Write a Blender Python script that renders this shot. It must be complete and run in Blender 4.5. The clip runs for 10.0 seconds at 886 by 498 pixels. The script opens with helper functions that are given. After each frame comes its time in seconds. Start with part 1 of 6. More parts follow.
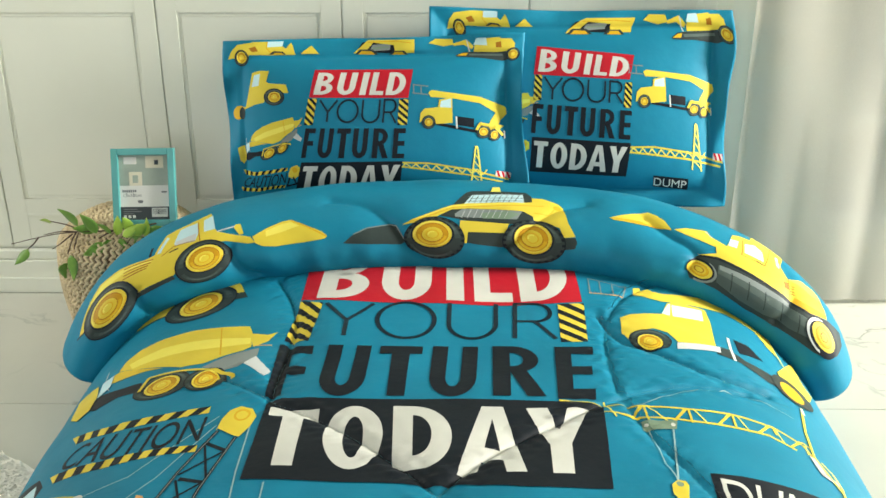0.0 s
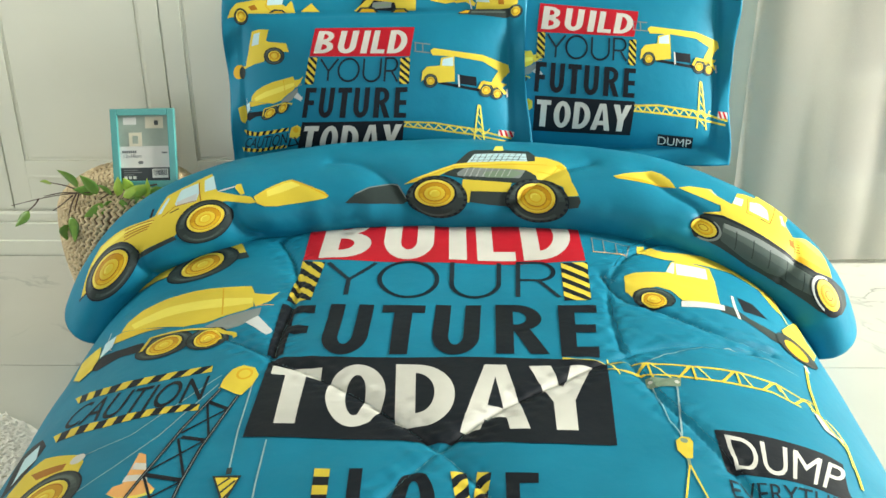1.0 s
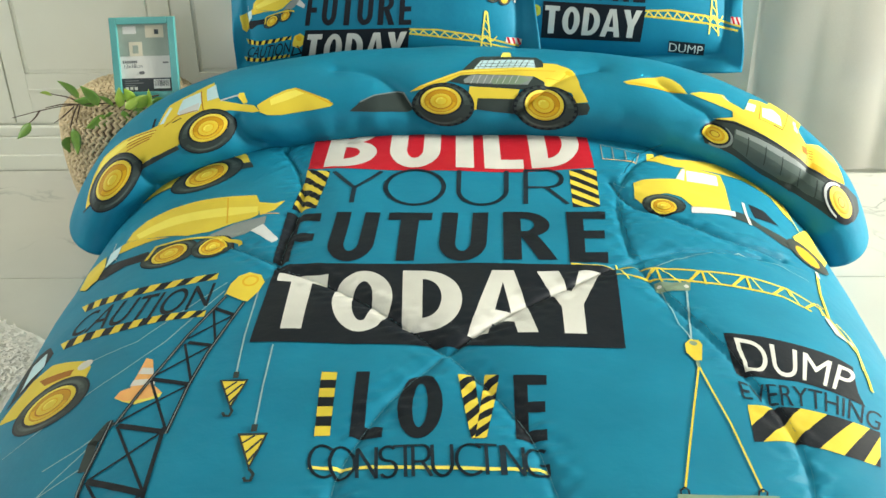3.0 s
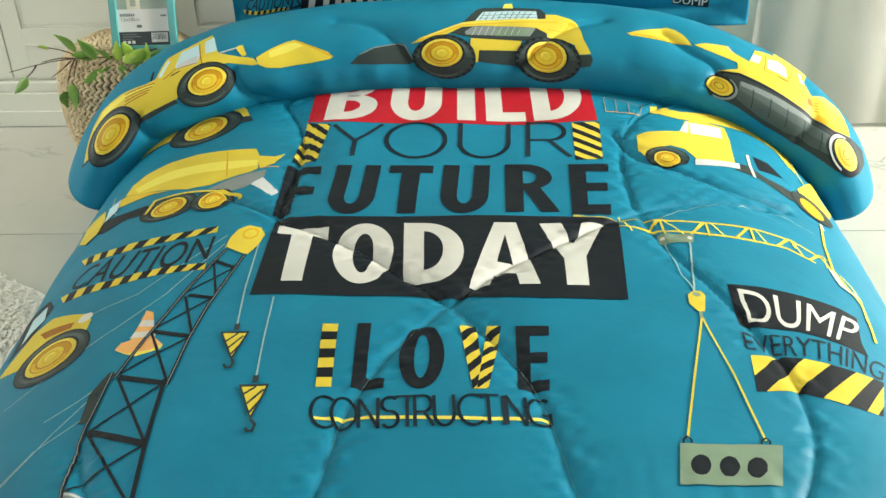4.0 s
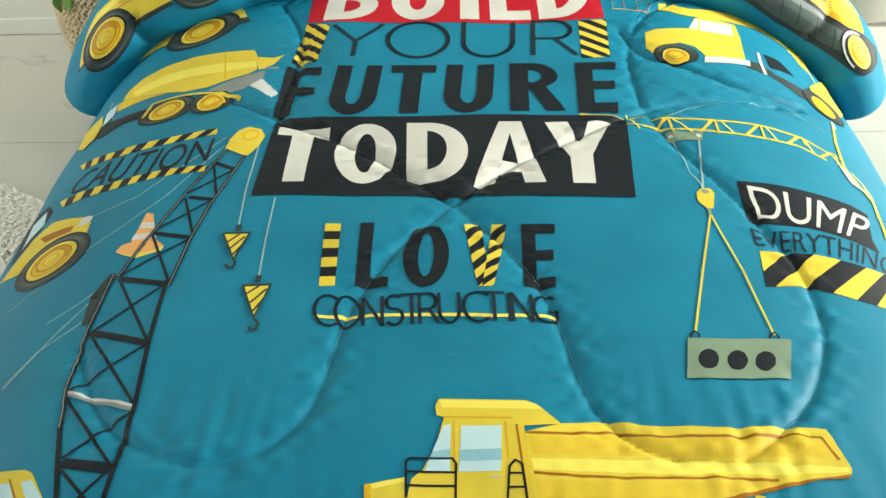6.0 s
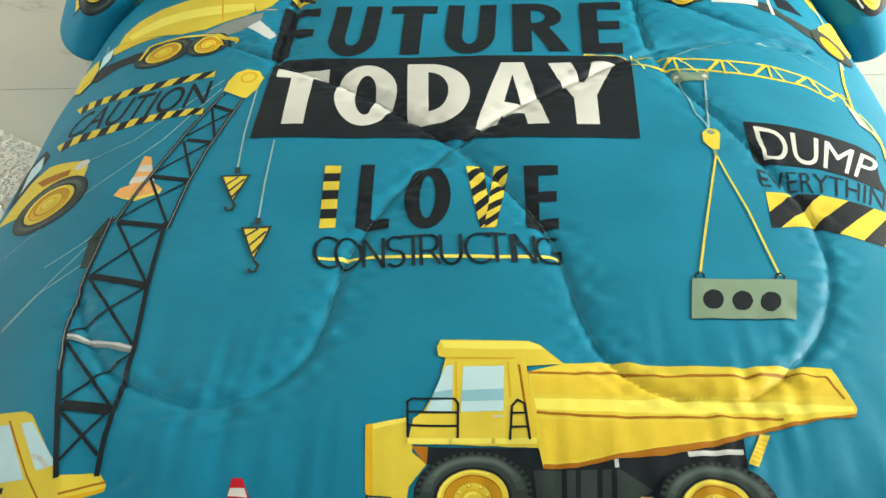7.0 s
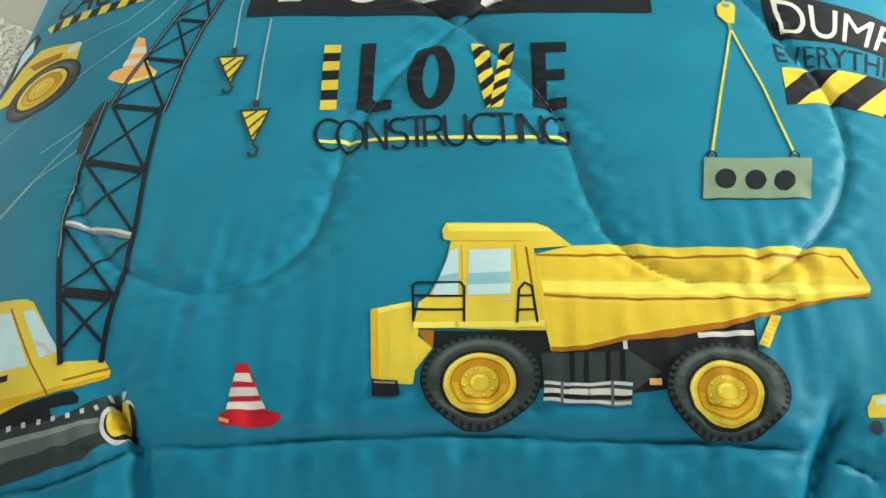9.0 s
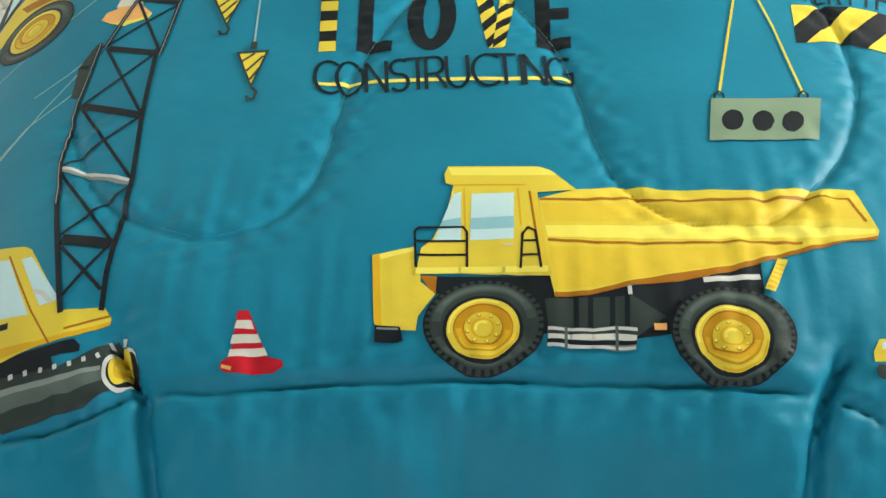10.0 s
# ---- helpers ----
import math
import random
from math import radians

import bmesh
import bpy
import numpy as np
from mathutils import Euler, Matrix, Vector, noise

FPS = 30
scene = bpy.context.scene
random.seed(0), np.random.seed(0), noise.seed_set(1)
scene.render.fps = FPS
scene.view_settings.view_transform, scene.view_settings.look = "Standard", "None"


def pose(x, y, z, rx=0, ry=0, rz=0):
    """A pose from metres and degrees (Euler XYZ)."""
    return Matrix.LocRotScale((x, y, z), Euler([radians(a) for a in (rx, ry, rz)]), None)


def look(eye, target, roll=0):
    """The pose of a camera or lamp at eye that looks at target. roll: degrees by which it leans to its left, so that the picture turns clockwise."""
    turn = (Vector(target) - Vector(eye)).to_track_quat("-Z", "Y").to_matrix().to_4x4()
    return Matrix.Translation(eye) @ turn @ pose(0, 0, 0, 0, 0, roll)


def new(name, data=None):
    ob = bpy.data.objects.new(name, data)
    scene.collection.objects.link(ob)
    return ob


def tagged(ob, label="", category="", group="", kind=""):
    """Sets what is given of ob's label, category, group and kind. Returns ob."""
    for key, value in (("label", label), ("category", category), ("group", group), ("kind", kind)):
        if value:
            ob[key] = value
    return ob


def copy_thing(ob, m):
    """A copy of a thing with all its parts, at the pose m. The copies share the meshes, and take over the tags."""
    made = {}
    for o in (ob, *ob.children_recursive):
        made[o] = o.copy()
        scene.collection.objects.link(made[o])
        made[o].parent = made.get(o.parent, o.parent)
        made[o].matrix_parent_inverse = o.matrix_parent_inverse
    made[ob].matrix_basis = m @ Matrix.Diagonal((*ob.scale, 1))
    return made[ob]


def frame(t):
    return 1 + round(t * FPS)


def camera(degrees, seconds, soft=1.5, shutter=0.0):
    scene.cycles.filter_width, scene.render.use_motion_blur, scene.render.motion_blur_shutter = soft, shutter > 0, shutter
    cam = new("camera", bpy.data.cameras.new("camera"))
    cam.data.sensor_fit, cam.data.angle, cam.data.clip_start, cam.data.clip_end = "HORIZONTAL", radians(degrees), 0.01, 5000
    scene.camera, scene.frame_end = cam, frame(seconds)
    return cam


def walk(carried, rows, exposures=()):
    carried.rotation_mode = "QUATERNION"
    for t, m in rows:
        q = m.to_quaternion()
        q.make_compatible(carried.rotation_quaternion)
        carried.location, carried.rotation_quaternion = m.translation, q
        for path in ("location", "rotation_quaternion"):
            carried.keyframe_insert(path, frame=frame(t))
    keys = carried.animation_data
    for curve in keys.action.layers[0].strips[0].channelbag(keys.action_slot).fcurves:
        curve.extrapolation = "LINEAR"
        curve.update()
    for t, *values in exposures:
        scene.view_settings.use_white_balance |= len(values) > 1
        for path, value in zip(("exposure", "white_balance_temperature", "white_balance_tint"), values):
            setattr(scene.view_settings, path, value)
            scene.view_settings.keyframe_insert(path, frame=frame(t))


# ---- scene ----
cam = camera(47.4, 10.0)
PATH = [
    (0, (0.048, -1.359, 1.287), (0.013, 0.476, 0.493), -0.2),
    (0.5, (0.05, -1.353, 1.277), (0.011, 0.467, 0.449), -0.4),
    (1, (0.049, -1.352, 1.269), (0.008, 0.455, 0.413), -0.5),
    (1.5, (0.049, -1.351, 1.261), (0.006, 0.443, 0.378), -0.6),
    (2, (0.049, -1.351, 1.25), (0.003, 0.428, 0.337), -0.7),
    (2.5, (0.05, -1.348, 1.241), (-0.002, 0.41, 0.287), -0.9),
    (4, (0.05, -1.342, 1.212), (-0.01, 0.355, 0.156), -1.3),
    (4.5, (0.049, -1.34, 1.204), (-0.013, 0.335, 0.113), -1.4),
    (5, (0.049, -1.339, 1.193), (-0.016, 0.316, 0.072), -1.6),
    (5.5, (0.049, -1.338, 1.185), (-0.017, 0.293, 0.029), -1.8),
    (7, (0.05, -1.333, 1.155), (-0.026, 0.215, -0.11), -2.4),
    (7.5, (0.048, -1.331, 1.144), (-0.027, 0.183, -0.16), -2.5),
    (8, (0.048, -1.328, 1.139), (-0.03, 0.149, -0.208), -2.8),
    (8.5, (0.049, -1.321, 1.136), (-0.037, 0.115, -0.254), -3.3),
    (9, (0.05, -1.316, 1.132), (-0.041, 0.081, -0.297), -3.6),
    (9.5, (0.05, -1.309, 1.128), (-0.045, 0.043, -0.342), -4.0),
    (10, (0.049, -1.304, 1.125), (-0.048, 0.007, -0.383), -4.3),
]
from mathutils import geometry

walk(cam, [(t, look(eye, target, roll)) for t, eye, target, roll in PATH])

# ---- light ----
world = bpy.data.worlds.new("sky")
scene.world = world
world.use_nodes = True
wn = world.node_tree
sky = wn.nodes.new("ShaderNodeTexSky")
sky.sky_type, sky.sun_disc, sky.sun_elevation, sky.sun_rotation = "NISHITA", False, radians(40), radians(120)
wn.links.new(sky.outputs[0], wn.nodes["Background"].inputs[0])
wn.nodes["Background"].inputs[1].default_value = 0.12


def area_light(name, m, sx, sy, watts, colour, spread=180):
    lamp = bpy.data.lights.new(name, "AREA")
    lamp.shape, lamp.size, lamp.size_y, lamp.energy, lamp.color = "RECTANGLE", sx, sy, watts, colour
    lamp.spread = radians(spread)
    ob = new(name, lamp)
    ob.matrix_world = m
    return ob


# key daylight from the east; west and south lamps are added fill, all unseen
area_light("unseen_daylight", look((5.3, 0.72, 1.85), (0.0, 2.5, 0.6)), 1.0, 1.6, 196, (1.0, 0.965, 0.90), 115)
area_light("unseen_daylight", look((-3.9, 0.72, 1.8), (0.0, 2.2, 0.6)), 1.0, 1.6, 21, (1.0, 0.975, 0.93), 115)
area_light("unseen_daylight", look((-0.4, -3.95, 1.75), (0.1, 1.2, 0.6)), 2.3, 1.5, 27, (1.0, 0.98, 0.95))
scene.view_settings.exposure = 0.82


# ---- materials ----
def material(name, colour, rough=0.6, metal=0.0, second=None, scale=6.0, detail=6.0, low=0.35, high=0.65,
             bump=0.0, bump_scale=120.0, bump_dist=0.001, sheen=0.0, spec=0.5, stretch=None, rough_var=0.0):
    """Principled surface with two scales of noise: colour variation and fine relief."""
    m = bpy.data.materials.new(name)
    m.use_nodes = True
    n, l = m.node_tree.nodes, m.node_tree.links
    b = n["Principled BSDF"]
    b.inputs["Roughness"].default_value, b.inputs["Metallic"].default_value = rough, metal
    b.inputs["Specular IOR Level"].default_value = spec
    b.inputs["Sheen Weight"].default_value = sheen
    co = n.new("ShaderNodeTexCoord")
    mp = n.new("ShaderNodeMapping")
    if stretch:
        mp.inputs["Scale"].default_value = stretch
    l.new(co.outputs["Object"], mp.inputs[0])
    tex = n.new("ShaderNodeTexNoise")
    tex.inputs["Scale"].default_value, tex.inputs["Detail"].default_value = scale, detail
    l.new(mp.outputs[0], tex.inputs["Vector"])
    ramp = n.new("ShaderNodeMapRange")
    ramp.inputs["From Min"].default_value, ramp.inputs["From Max"].default_value = low, high
    l.new(tex.outputs["Fac"], ramp.inputs["Value"])
    mix = n.new("ShaderNodeMix")
    mix.data_type = "RGBA"
    second = second or tuple(c * 0.86 for c in colour)
    mix.inputs["A"].default_value, mix.inputs["B"].default_value = (*colour, 1), (*second, 1)
    l.new(ramp.outputs[0], mix.inputs["Factor"])
    l.new(mix.outputs["Result"], b.inputs["Base Color"])
    if rough_var:
        rr = n.new("ShaderNodeMapRange")
        rr.inputs["To Min"].default_value, rr.inputs["To Max"].default_value = rough - rough_var, rough + rough_var
        l.new(tex.outputs["Fac"], rr.inputs["Value"])
        l.new(rr.outputs[0], b.inputs["Roughness"])
    if bump:
        fine = n.new("ShaderNodeTexNoise")
        fine.inputs["Scale"].default_value, fine.inputs["Detail"].default_value = bump_scale, 4
        l.new(mp.outputs[0], fine.inputs["Vector"])
        bp = n.new("ShaderNodeBump")
        bp.inputs["Strength"].default_value, bp.inputs["Distance"].default_value = bump, bump_dist
        l.new(fine.outputs["Fac"], bp.inputs["Height"])
        l.new(bp.outputs[0], b.inputs["Normal"])
    return m


def dye(name, colour, vary=0.9, rough=0.52):
    """Printed fabric: dye on a brushed polyester weave."""
    return material(name, colour, rough, second=tuple(c * vary for c in colour), scale=9, bump=0.3, bump_scale=26,
                    bump_dist=0.005, spec=0.15, detail=3)


TEAL = dye("teal_fabric", (0.007, 0.200, 0.314))
YELLOW = dye("yellow_print", (0.70, 0.56, 0.055))
AMBER = dye("amber_print", (0.66, 0.40, 0.015))
PALE = dye("pale_yellow_print", (0.82, 0.73, 0.12))
BLACK = dye("black_print", (0.009, 0.013, 0.018))
DARK = dye("dark_green_grey_print", (0.032, 0.047, 0.044))
GREY = dye("grey_print", (0.22, 0.26, 0.25))
STEEL = dye("steel_print", (0.55, 0.58, 0.57))
WHITE = dye("white_print", (0.63, 0.64, 0.58))
RED = dye("red_print", (0.48, 0.012, 0.024))
GLASS = dye("sky_blue_print", (0.50, 0.72, 0.76))
BROWN = dye("brown_print", (0.36, 0.14, 0.008))
KHAKI = dye("khaki_print", (0.20, 0.29, 0.20))
PEACH = dye("peach_print", (0.80, 0.42, 0.14))
CABLE = dye("pale_cable_print", (0.30, 0.46, 0.47))
THREAD = material("stitching_thread", (0.20, 0.40, 0.45), 0.5)
WALL = material("white_wall_paint", (0.76, 0.785, 0.675), 0.55, second=(0.725, 0.75, 0.64), scale=2.2, bump=0.15, bump_scale=60)
TRIM = material("white_gloss_trim", (0.77, 0.795, 0.685), 0.45, second=(0.74, 0.765, 0.655), scale=3)
CEIL = material("ceiling_paint", (0.5, 0.49, 0.45), 0.8, scale=2)
# dull colour for the walls out of view, holds down bounced light
UNSEEN_WALL = material("unseen_wall_taupe", (0.30, 0.285, 0.25), 0.7, second=(0.27, 0.255, 0.22), scale=2)

# ---- cloth shapes ----


class Sheet:
    """A cloth surface as a regular grid of points over its own two coordinates."""

    def __init__(self, us, vs, pts):
        self.us, self.vs, self.p = us, vs, pts
        a = np.gradient(pts, axis=0)
        b = np.gradient(pts, axis=1)
        n = np.cross(a, b)
        self.n = n / np.maximum(np.linalg.norm(n, axis=2, keepdims=True), 1e-9)

    def at(self, u, v, lift=0.0):
        du, dv = self.us[1] - self.us[0], self.vs[1] - self.vs[0]
        a = np.clip((np.asarray(u) - self.us[0]) / du, 0, len(self.us) - 1.0001)
        b = np.clip((np.asarray(v) - self.vs[0]) / dv, 0, len(self.vs) - 1.0001)
        i, j = a.astype(int), b.astype(int)
        fa, fb = (a - i)[..., None], (b - j)[..., None]
        low = fa >= fb

        def mixed(g):
            return np.where(low, g[i, j] * (1 - fa) + g[i + 1, j] * (fa - fb), g[i, j] * (1 - fb) + g[i, j + 1] * (fb - fa)) + g[i + 1, j + 1] * np.where(low, fb, fa)
        return mixed(self.p) + lift * mixed(self.n)


def spline(points, step=0.012):
    """Smooth curve through a few plan points."""
    p = np.array([points[0]] + list(points) + [points[-1]], float)
    out = []
    for i in range(1, len(p) - 2):
        k = max(2, int(np.linalg.norm(p[i + 1] - p[i]) / step))
        t = np.linspace(0, 1, k, endpoint=False)[:, None]
        out.append(0.5 * (2 * p[i] + (p[i + 1] - p[i - 1]) * t + (2 * p[i - 1] - 5 * p[i] + 4 * p[i + 1] - p[i + 2]) * t ** 2
                          + (3 * p[i] - p[i - 1] - 3 * p[i + 1] + p[i + 2]) * t ** 3))
    return np.vstack(out + [p[-1:]])


def near(x, y, line):
    """Distance in plan from each point to a curve."""
    d = np.full(x.shape, 9.0)
    for a, b in zip(line[:-1], line[1:]):
        ab = b - a
        t = np.clip(((x - a[0]) * ab[0] + (y - a[1]) * ab[1]) / max(ab @ ab, 1e-9), 0, 1)
        d = np.minimum(d, np.hypot(x - a[0] - t * ab[0], y - a[1] - t * ab[1]))
    return d


def ripple(x, y, seed, n=7, size=0.2):
    """Soft irregular waviness."""
    r = np.random.RandomState(seed)
    out = np.zeros_like(x)
    for _ in range(n):
        k = r.normal(0, 1, 2) / size
        out += np.sin(k[0] * x + k[1] * y + r.uniform(0, 6.3))
    return out / n ** 0.5


# stitching lines of the quilting, in plan, with their depth and width
SEAMS = [
    (spline([(0.014, -0.129), (-0.032, -0.192), (-0.068, -0.248), (-0.101, -0.320), (-0.119, -0.390), (-0.128, -0.463), (-0.142, -0.536), (-0.176, -0.586), (-0.221, -0.608), (-0.264, -0.611), (-0.319, -0.588), (-0.369, -0.551), (-0.411, -0.492), (-0.440, -0.427)]), 0.0050, 0.0100),
    (spline([(0.014, -0.129), (0.070, -0.204), (0.114, -0.281), (0.139, -0.352), (0.154, -0.429), (0.167, -0.508), (0.190, -0.562), (0.226, -0.596), (0.272, -0.607), (0.339, -0.598), (0.412, -0.528), (0.455, -0.450), (0.479, -0.363), (0.476, -0.262), (0.442, -0.146), (0.403, -0.055), (0.360, 0.043), (0.330, 0.149), (0.322, 0.272), (0.336, 0.421), (0.385, 0.542), (0.469, 0.639)]), 0.0060, 0.0100),
    (spline([(0.014, -0.129), (-0.038, -0.067), (-0.112, 0.007), (-0.191, 0.079), (-0.253, 0.119), (-0.283, 0.134)]), 0.0075, 0.0100),
    (spline([(-0.281, 0.137), (-0.282, 0.234), (-0.276, 0.330), (-0.279, 0.428), (-0.303, 0.534), (-0.348, 0.645)]), 0.0100, 0.0100),
    (spline([(-0.271, 0.140), (-0.329, 0.185), (-0.390, 0.233)]), 0.0070, 0.0100),
    (spline([(0.014, -0.129), (0.081, -0.050), (0.153, 0.019), (0.220, 0.071), (0.290, 0.127), (0.393, 0.186), (0.485, 0.213), (0.569, 0.224)]), 0.0075, 0.0100),
    (spline([(0.326, 0.470), (0.361, 0.363), (0.438, 0.315), (0.524, 0.270), (0.618, 0.260)]), 0.0090, 0.0100),
    (spline([(-0.433, -0.802), (-0.397, -0.801), (-0.345, -0.791), (-0.293, -0.774), (-0.208, -0.773), (-0.098, -0.769), (0.009, -0.768), (0.115, -0.773), (0.220, -0.775), (0.297, -0.780), (0.359, -0.785), (0.409, -0.799)]), 0.0130, 0.0065),
    (spline([(-0.324, -0.727), (-0.306, -0.755), (-0.291, -0.776), (-0.287, -0.817), (-0.283, -0.856)]), 0.0260, 0.0090),
    (spline([(0.380, -0.749), (0.358, -0.785), (0.346, -0.824), (0.341, -0.862)]), 0.0260, 0.0090),
]
# stitching lines of the turned-down edge, along it and round it
FOLD_SEAMS = [
    spline([(-0.243, 0.177), (-0.199, 0.165), (-0.153, 0.138), (-0.114, 0.098), (-0.079, 0.047), (-0.051, 0.001), (-0.030, -0.027)]),
    spline([(0.441, 0.157), (0.485, 0.115), (0.528, 0.095), (0.542, 0.069), (0.529, 0.024)]),
    spline([(0.717, 0.207), (0.721, 0.177), (0.727, 0.115), (0.729, 0.057), (0.724, -0.007)]),
    spline([(-0.442, 0.064), (-0.436, 0.015), (-0.422, -0.023), (-0.399, -0.048)]),
    spline([(-0.637, 0.042), (-0.644, 0.001), (-0.649, -0.067)]),
    spline([(0.152, 0.016), (0.201, 0.083), (0.258, 0.141), (0.327, 0.180)]),
]
TOP, HALF = 0.362, 0.83


def body_left(x, y):
    a = (np.abs(x - 0.02) / HALF) ** 4.0
    b = np.clip((-0.45 - y) / 0.5, 0, 2) ** 4.5
    return 1 - a - b


def comforter_sheet():
    us = np.linspace(-0.87, 0.91, 320)
    vs = np.linspace(-0.98, 1.16, 430)
    x, y = np.meshgrid(us, vs, indexing="ij")
    for _ in range(4):
        g = body_left(x, y)
        gx, gy = (body_left(x + 1e-4, y) - g) / 1e-4, (body_left(x, y + 1e-4) - g) / 1e-4
        k = np.where(g < 0, -g / np.maximum(gx * gx + gy * gy, 1e-9), 0)
        x, y = x + k * gx, y + k * gy
    g = np.clip(body_left(x, y), 0, 1)
    z = 0.012 + (TOP - 0.012) * g ** 0.667
    side = np.clip(g * 2.5, 0, 1)
    puff, pucker = np.zeros_like(x), np.zeros_like(x)
    fine = ripple(x, y, 29, 9, 0.0055)
    for line, depth, width in SEAMS:
        d = near(x, y, line)
        puff = np.minimum(puff, -depth * (1.25 * np.exp(-np.abs(d / (0.62 * width)) ** 1.2) + (0.65 if width > 0.0095 else 0.35) * np.exp(-(d / 0.05) ** 2)))
        pucker = np.maximum(pucker, np.exp(-((d - 0.02) / 0.02) ** 2))
    z = z + side * (puff + 0.0016 * pucker * fine + 0.0035 * ripple(x, y, 3, 9, 0.16)) + 0.002 * side * ripple(x, y, 5, 9, 0.05)
    gather = np.exp(-((y + 0.80) / 0.06) ** 2) * 0.5 + np.exp(-(((x - 0.33) / 0.13) ** 2 + ((y + 0.58) / 0.11) ** 2)) * 0.75
    gather = gather + 0.45 * np.exp(-(((x + 0.24) / 0.12) ** 2 + ((y + 0.56) / 0.09) ** 2)) + 0.3 * np.exp(-((y + 0.70) / 0.07) ** 2)
    z = z + 0.0019 * gather * ripple(x * 1.0, y * 0.10, 17, 9, 0.0075)
    drop = np.clip((-0.79 - y) / 0.05, 0, 1)
    z = z + drop * side * (0.010 * ripple(x, y * 0.25, 19, 6, 0.05) + 0.006 * ripple(x, y * 0.5, 23, 6, 0.022))
    return Sheet(us, vs, np.stack([x, y, np.maximum(z, 0.01)], 2))


def fold_sheet():
    """The turned-down head end: a thick roll lying across the bed and down both its sides."""
    vv = np.linspace(-0.15, 0.45, 110)
    th = vv / 0.135
    # spine: along the body's cross-section, a little above it
    xs = np.linspace(-0.845, 0.885, 900)
    zs = 0.012 + (TOP - 0.012) * np.clip(1 - (np.abs(xs - 0.02) / 0.875) ** 4, 0, 1) ** 0.667
    arc = np.concatenate([[0], np.cumsum(np.hypot(np.diff(xs), np.diff(zs)))])
    arc -= np.interp(0.0, xs, arc)
    ss = np.linspace(-0.838, 0.925, 300)
    cx, cz = np.interp(ss, arc, xs), np.interp(ss, arc, zs)
    # past the mattress edge both ends hang more steeply
    edge = np.where(ss < 0, 0.735, 0.815)
    hang = np.clip(np.abs(ss) - edge, 0, 1)
    hx, hz = np.interp(np.sign(ss) * edge, arc, xs), np.interp(np.sign(ss) * edge, arc, zs)
    cx = np.where(hang > 0, hx + np.sign(ss) * 0.30 * hang, cx)
    cz = np.where(hang > 0, hz - 0.95 * hang, cz)
    soft = np.ones(41) / 41
    cx, cz = (np.convolve(np.pad(c, 20, mode='reflect', reflect_type='odd'), soft, 'valid') for c in (cx, cz))
    tx, tz = np.gradient(cx), np.gradient(cz)
    ln = np.hypot(tx, tz)
    nx, nz = -tz / ln, tx / ln
    k = np.clip(np.abs(ss) / 0.75, 0, 1.25)
    cy = 0.835 - 0.135 * np.clip(k, 0, 1.1) ** 2
    ry, rz = 0.175 - 0.02 * k, 0.098 - 0.012 * k
    s, t = np.meshgrid(ss, th, indexing="ij")
    A = lambda v: v[:, None]
    q = 1 + 0.02 * ripple(s, t * 0.2, 11, 8, 0.13) + 0.012 * ripple(s, t * 0.12, 12, 8, 0.05)
    for line in FOLD_SEAMS:
        d = near(s, t * 0.135, line)
        q = q - 0.075 * np.exp(-np.abs(d / 0.011) ** 1.5) - 0.07 * np.exp(-(d / 0.045) ** 2)
    q = q + 0.006 * ripple(s, t * 0.02, 41, 8, 0.012) * np.exp(-((t + 0.1) / 0.5) ** 2)
    end = np.clip(np.minimum(s - ss[0], ss[-1] - s) / 0.010, 0, 1)
    q = q * (0.92 + 0.08 * np.sqrt(1 - (1 - end) ** 2))
    q[0], q[-1] = 0.02 * q[0], 0.02 * q[-1]
    yy = A(cy) - A(ry) * q * np.cos(t)
    up = 0.035 + A(rz) * q * np.sin(t)
    return Sheet(ss, vv, np.stack([A(cx) + A(nx) * up, yy, A(cz) + A(nz) * up], 2))


def pillow_sheet(w, h, base, lean, turn, roll, seed):
    """Front of a flanged pillow sham: u across, v up from its lower edge."""
    us, vs = np.linspace(-w / 2, w / 2, 126), np.linspace(0, h, 88)
    u, v = np.meshgrid(us, vs, indexing="ij")
    fl = 0.047
    a = np.clip(1 - (np.abs(u) / (w / 2 - fl)) ** 3, 0, 1)
    b = np.clip(1 - (np.abs(v - h / 2) / (h / 2 - fl)) ** 3, 0, 1)
    fat = 0.064 * (a * b) ** 0.75
    edge = 1 - np.minimum(np.clip((w / 2 - np.abs(u)) / fl, 0, 1), np.clip((h / 2 - np.abs(v - h / 2)) / fl, 0, 1))
    fat = fat + 0.006 * ripple(u, v, seed, 9, 0.09) * (0.35 + edge) + 0.020 * edge * ripple(u, v, seed + 1, 7, 0.06) - 0.006 * np.exp(-((edge - 0.02) / 0.14) ** 2)
    p = np.stack([u + 0.007 * edge * ripple(u, v, seed + 2, 5, 0.1), -fat, v + 0.006 * edge * ripple(u, v, seed + 3, 5, 0.1)], 2)
    rx, ry, rz = radians(lean), radians(roll), radians(turn)
    X = np.array([[1, 0, 0], [0, math.cos(rx), math.sin(rx)], [0, -math.sin(rx), math.cos(rx)]])
    Y = np.array([[math.cos(ry), 0, math.sin(ry)], [0, 1, 0], [-math.sin(ry), 0, math.cos(ry)]])
    Z = np.array([[math.cos(rz), -math.sin(rz), 0], [math.sin(rz), math.cos(rz), 0], [0, 0, 1]])
    return Sheet(us, vs, p @ (Z @ Y @ X).T + np.array(base))


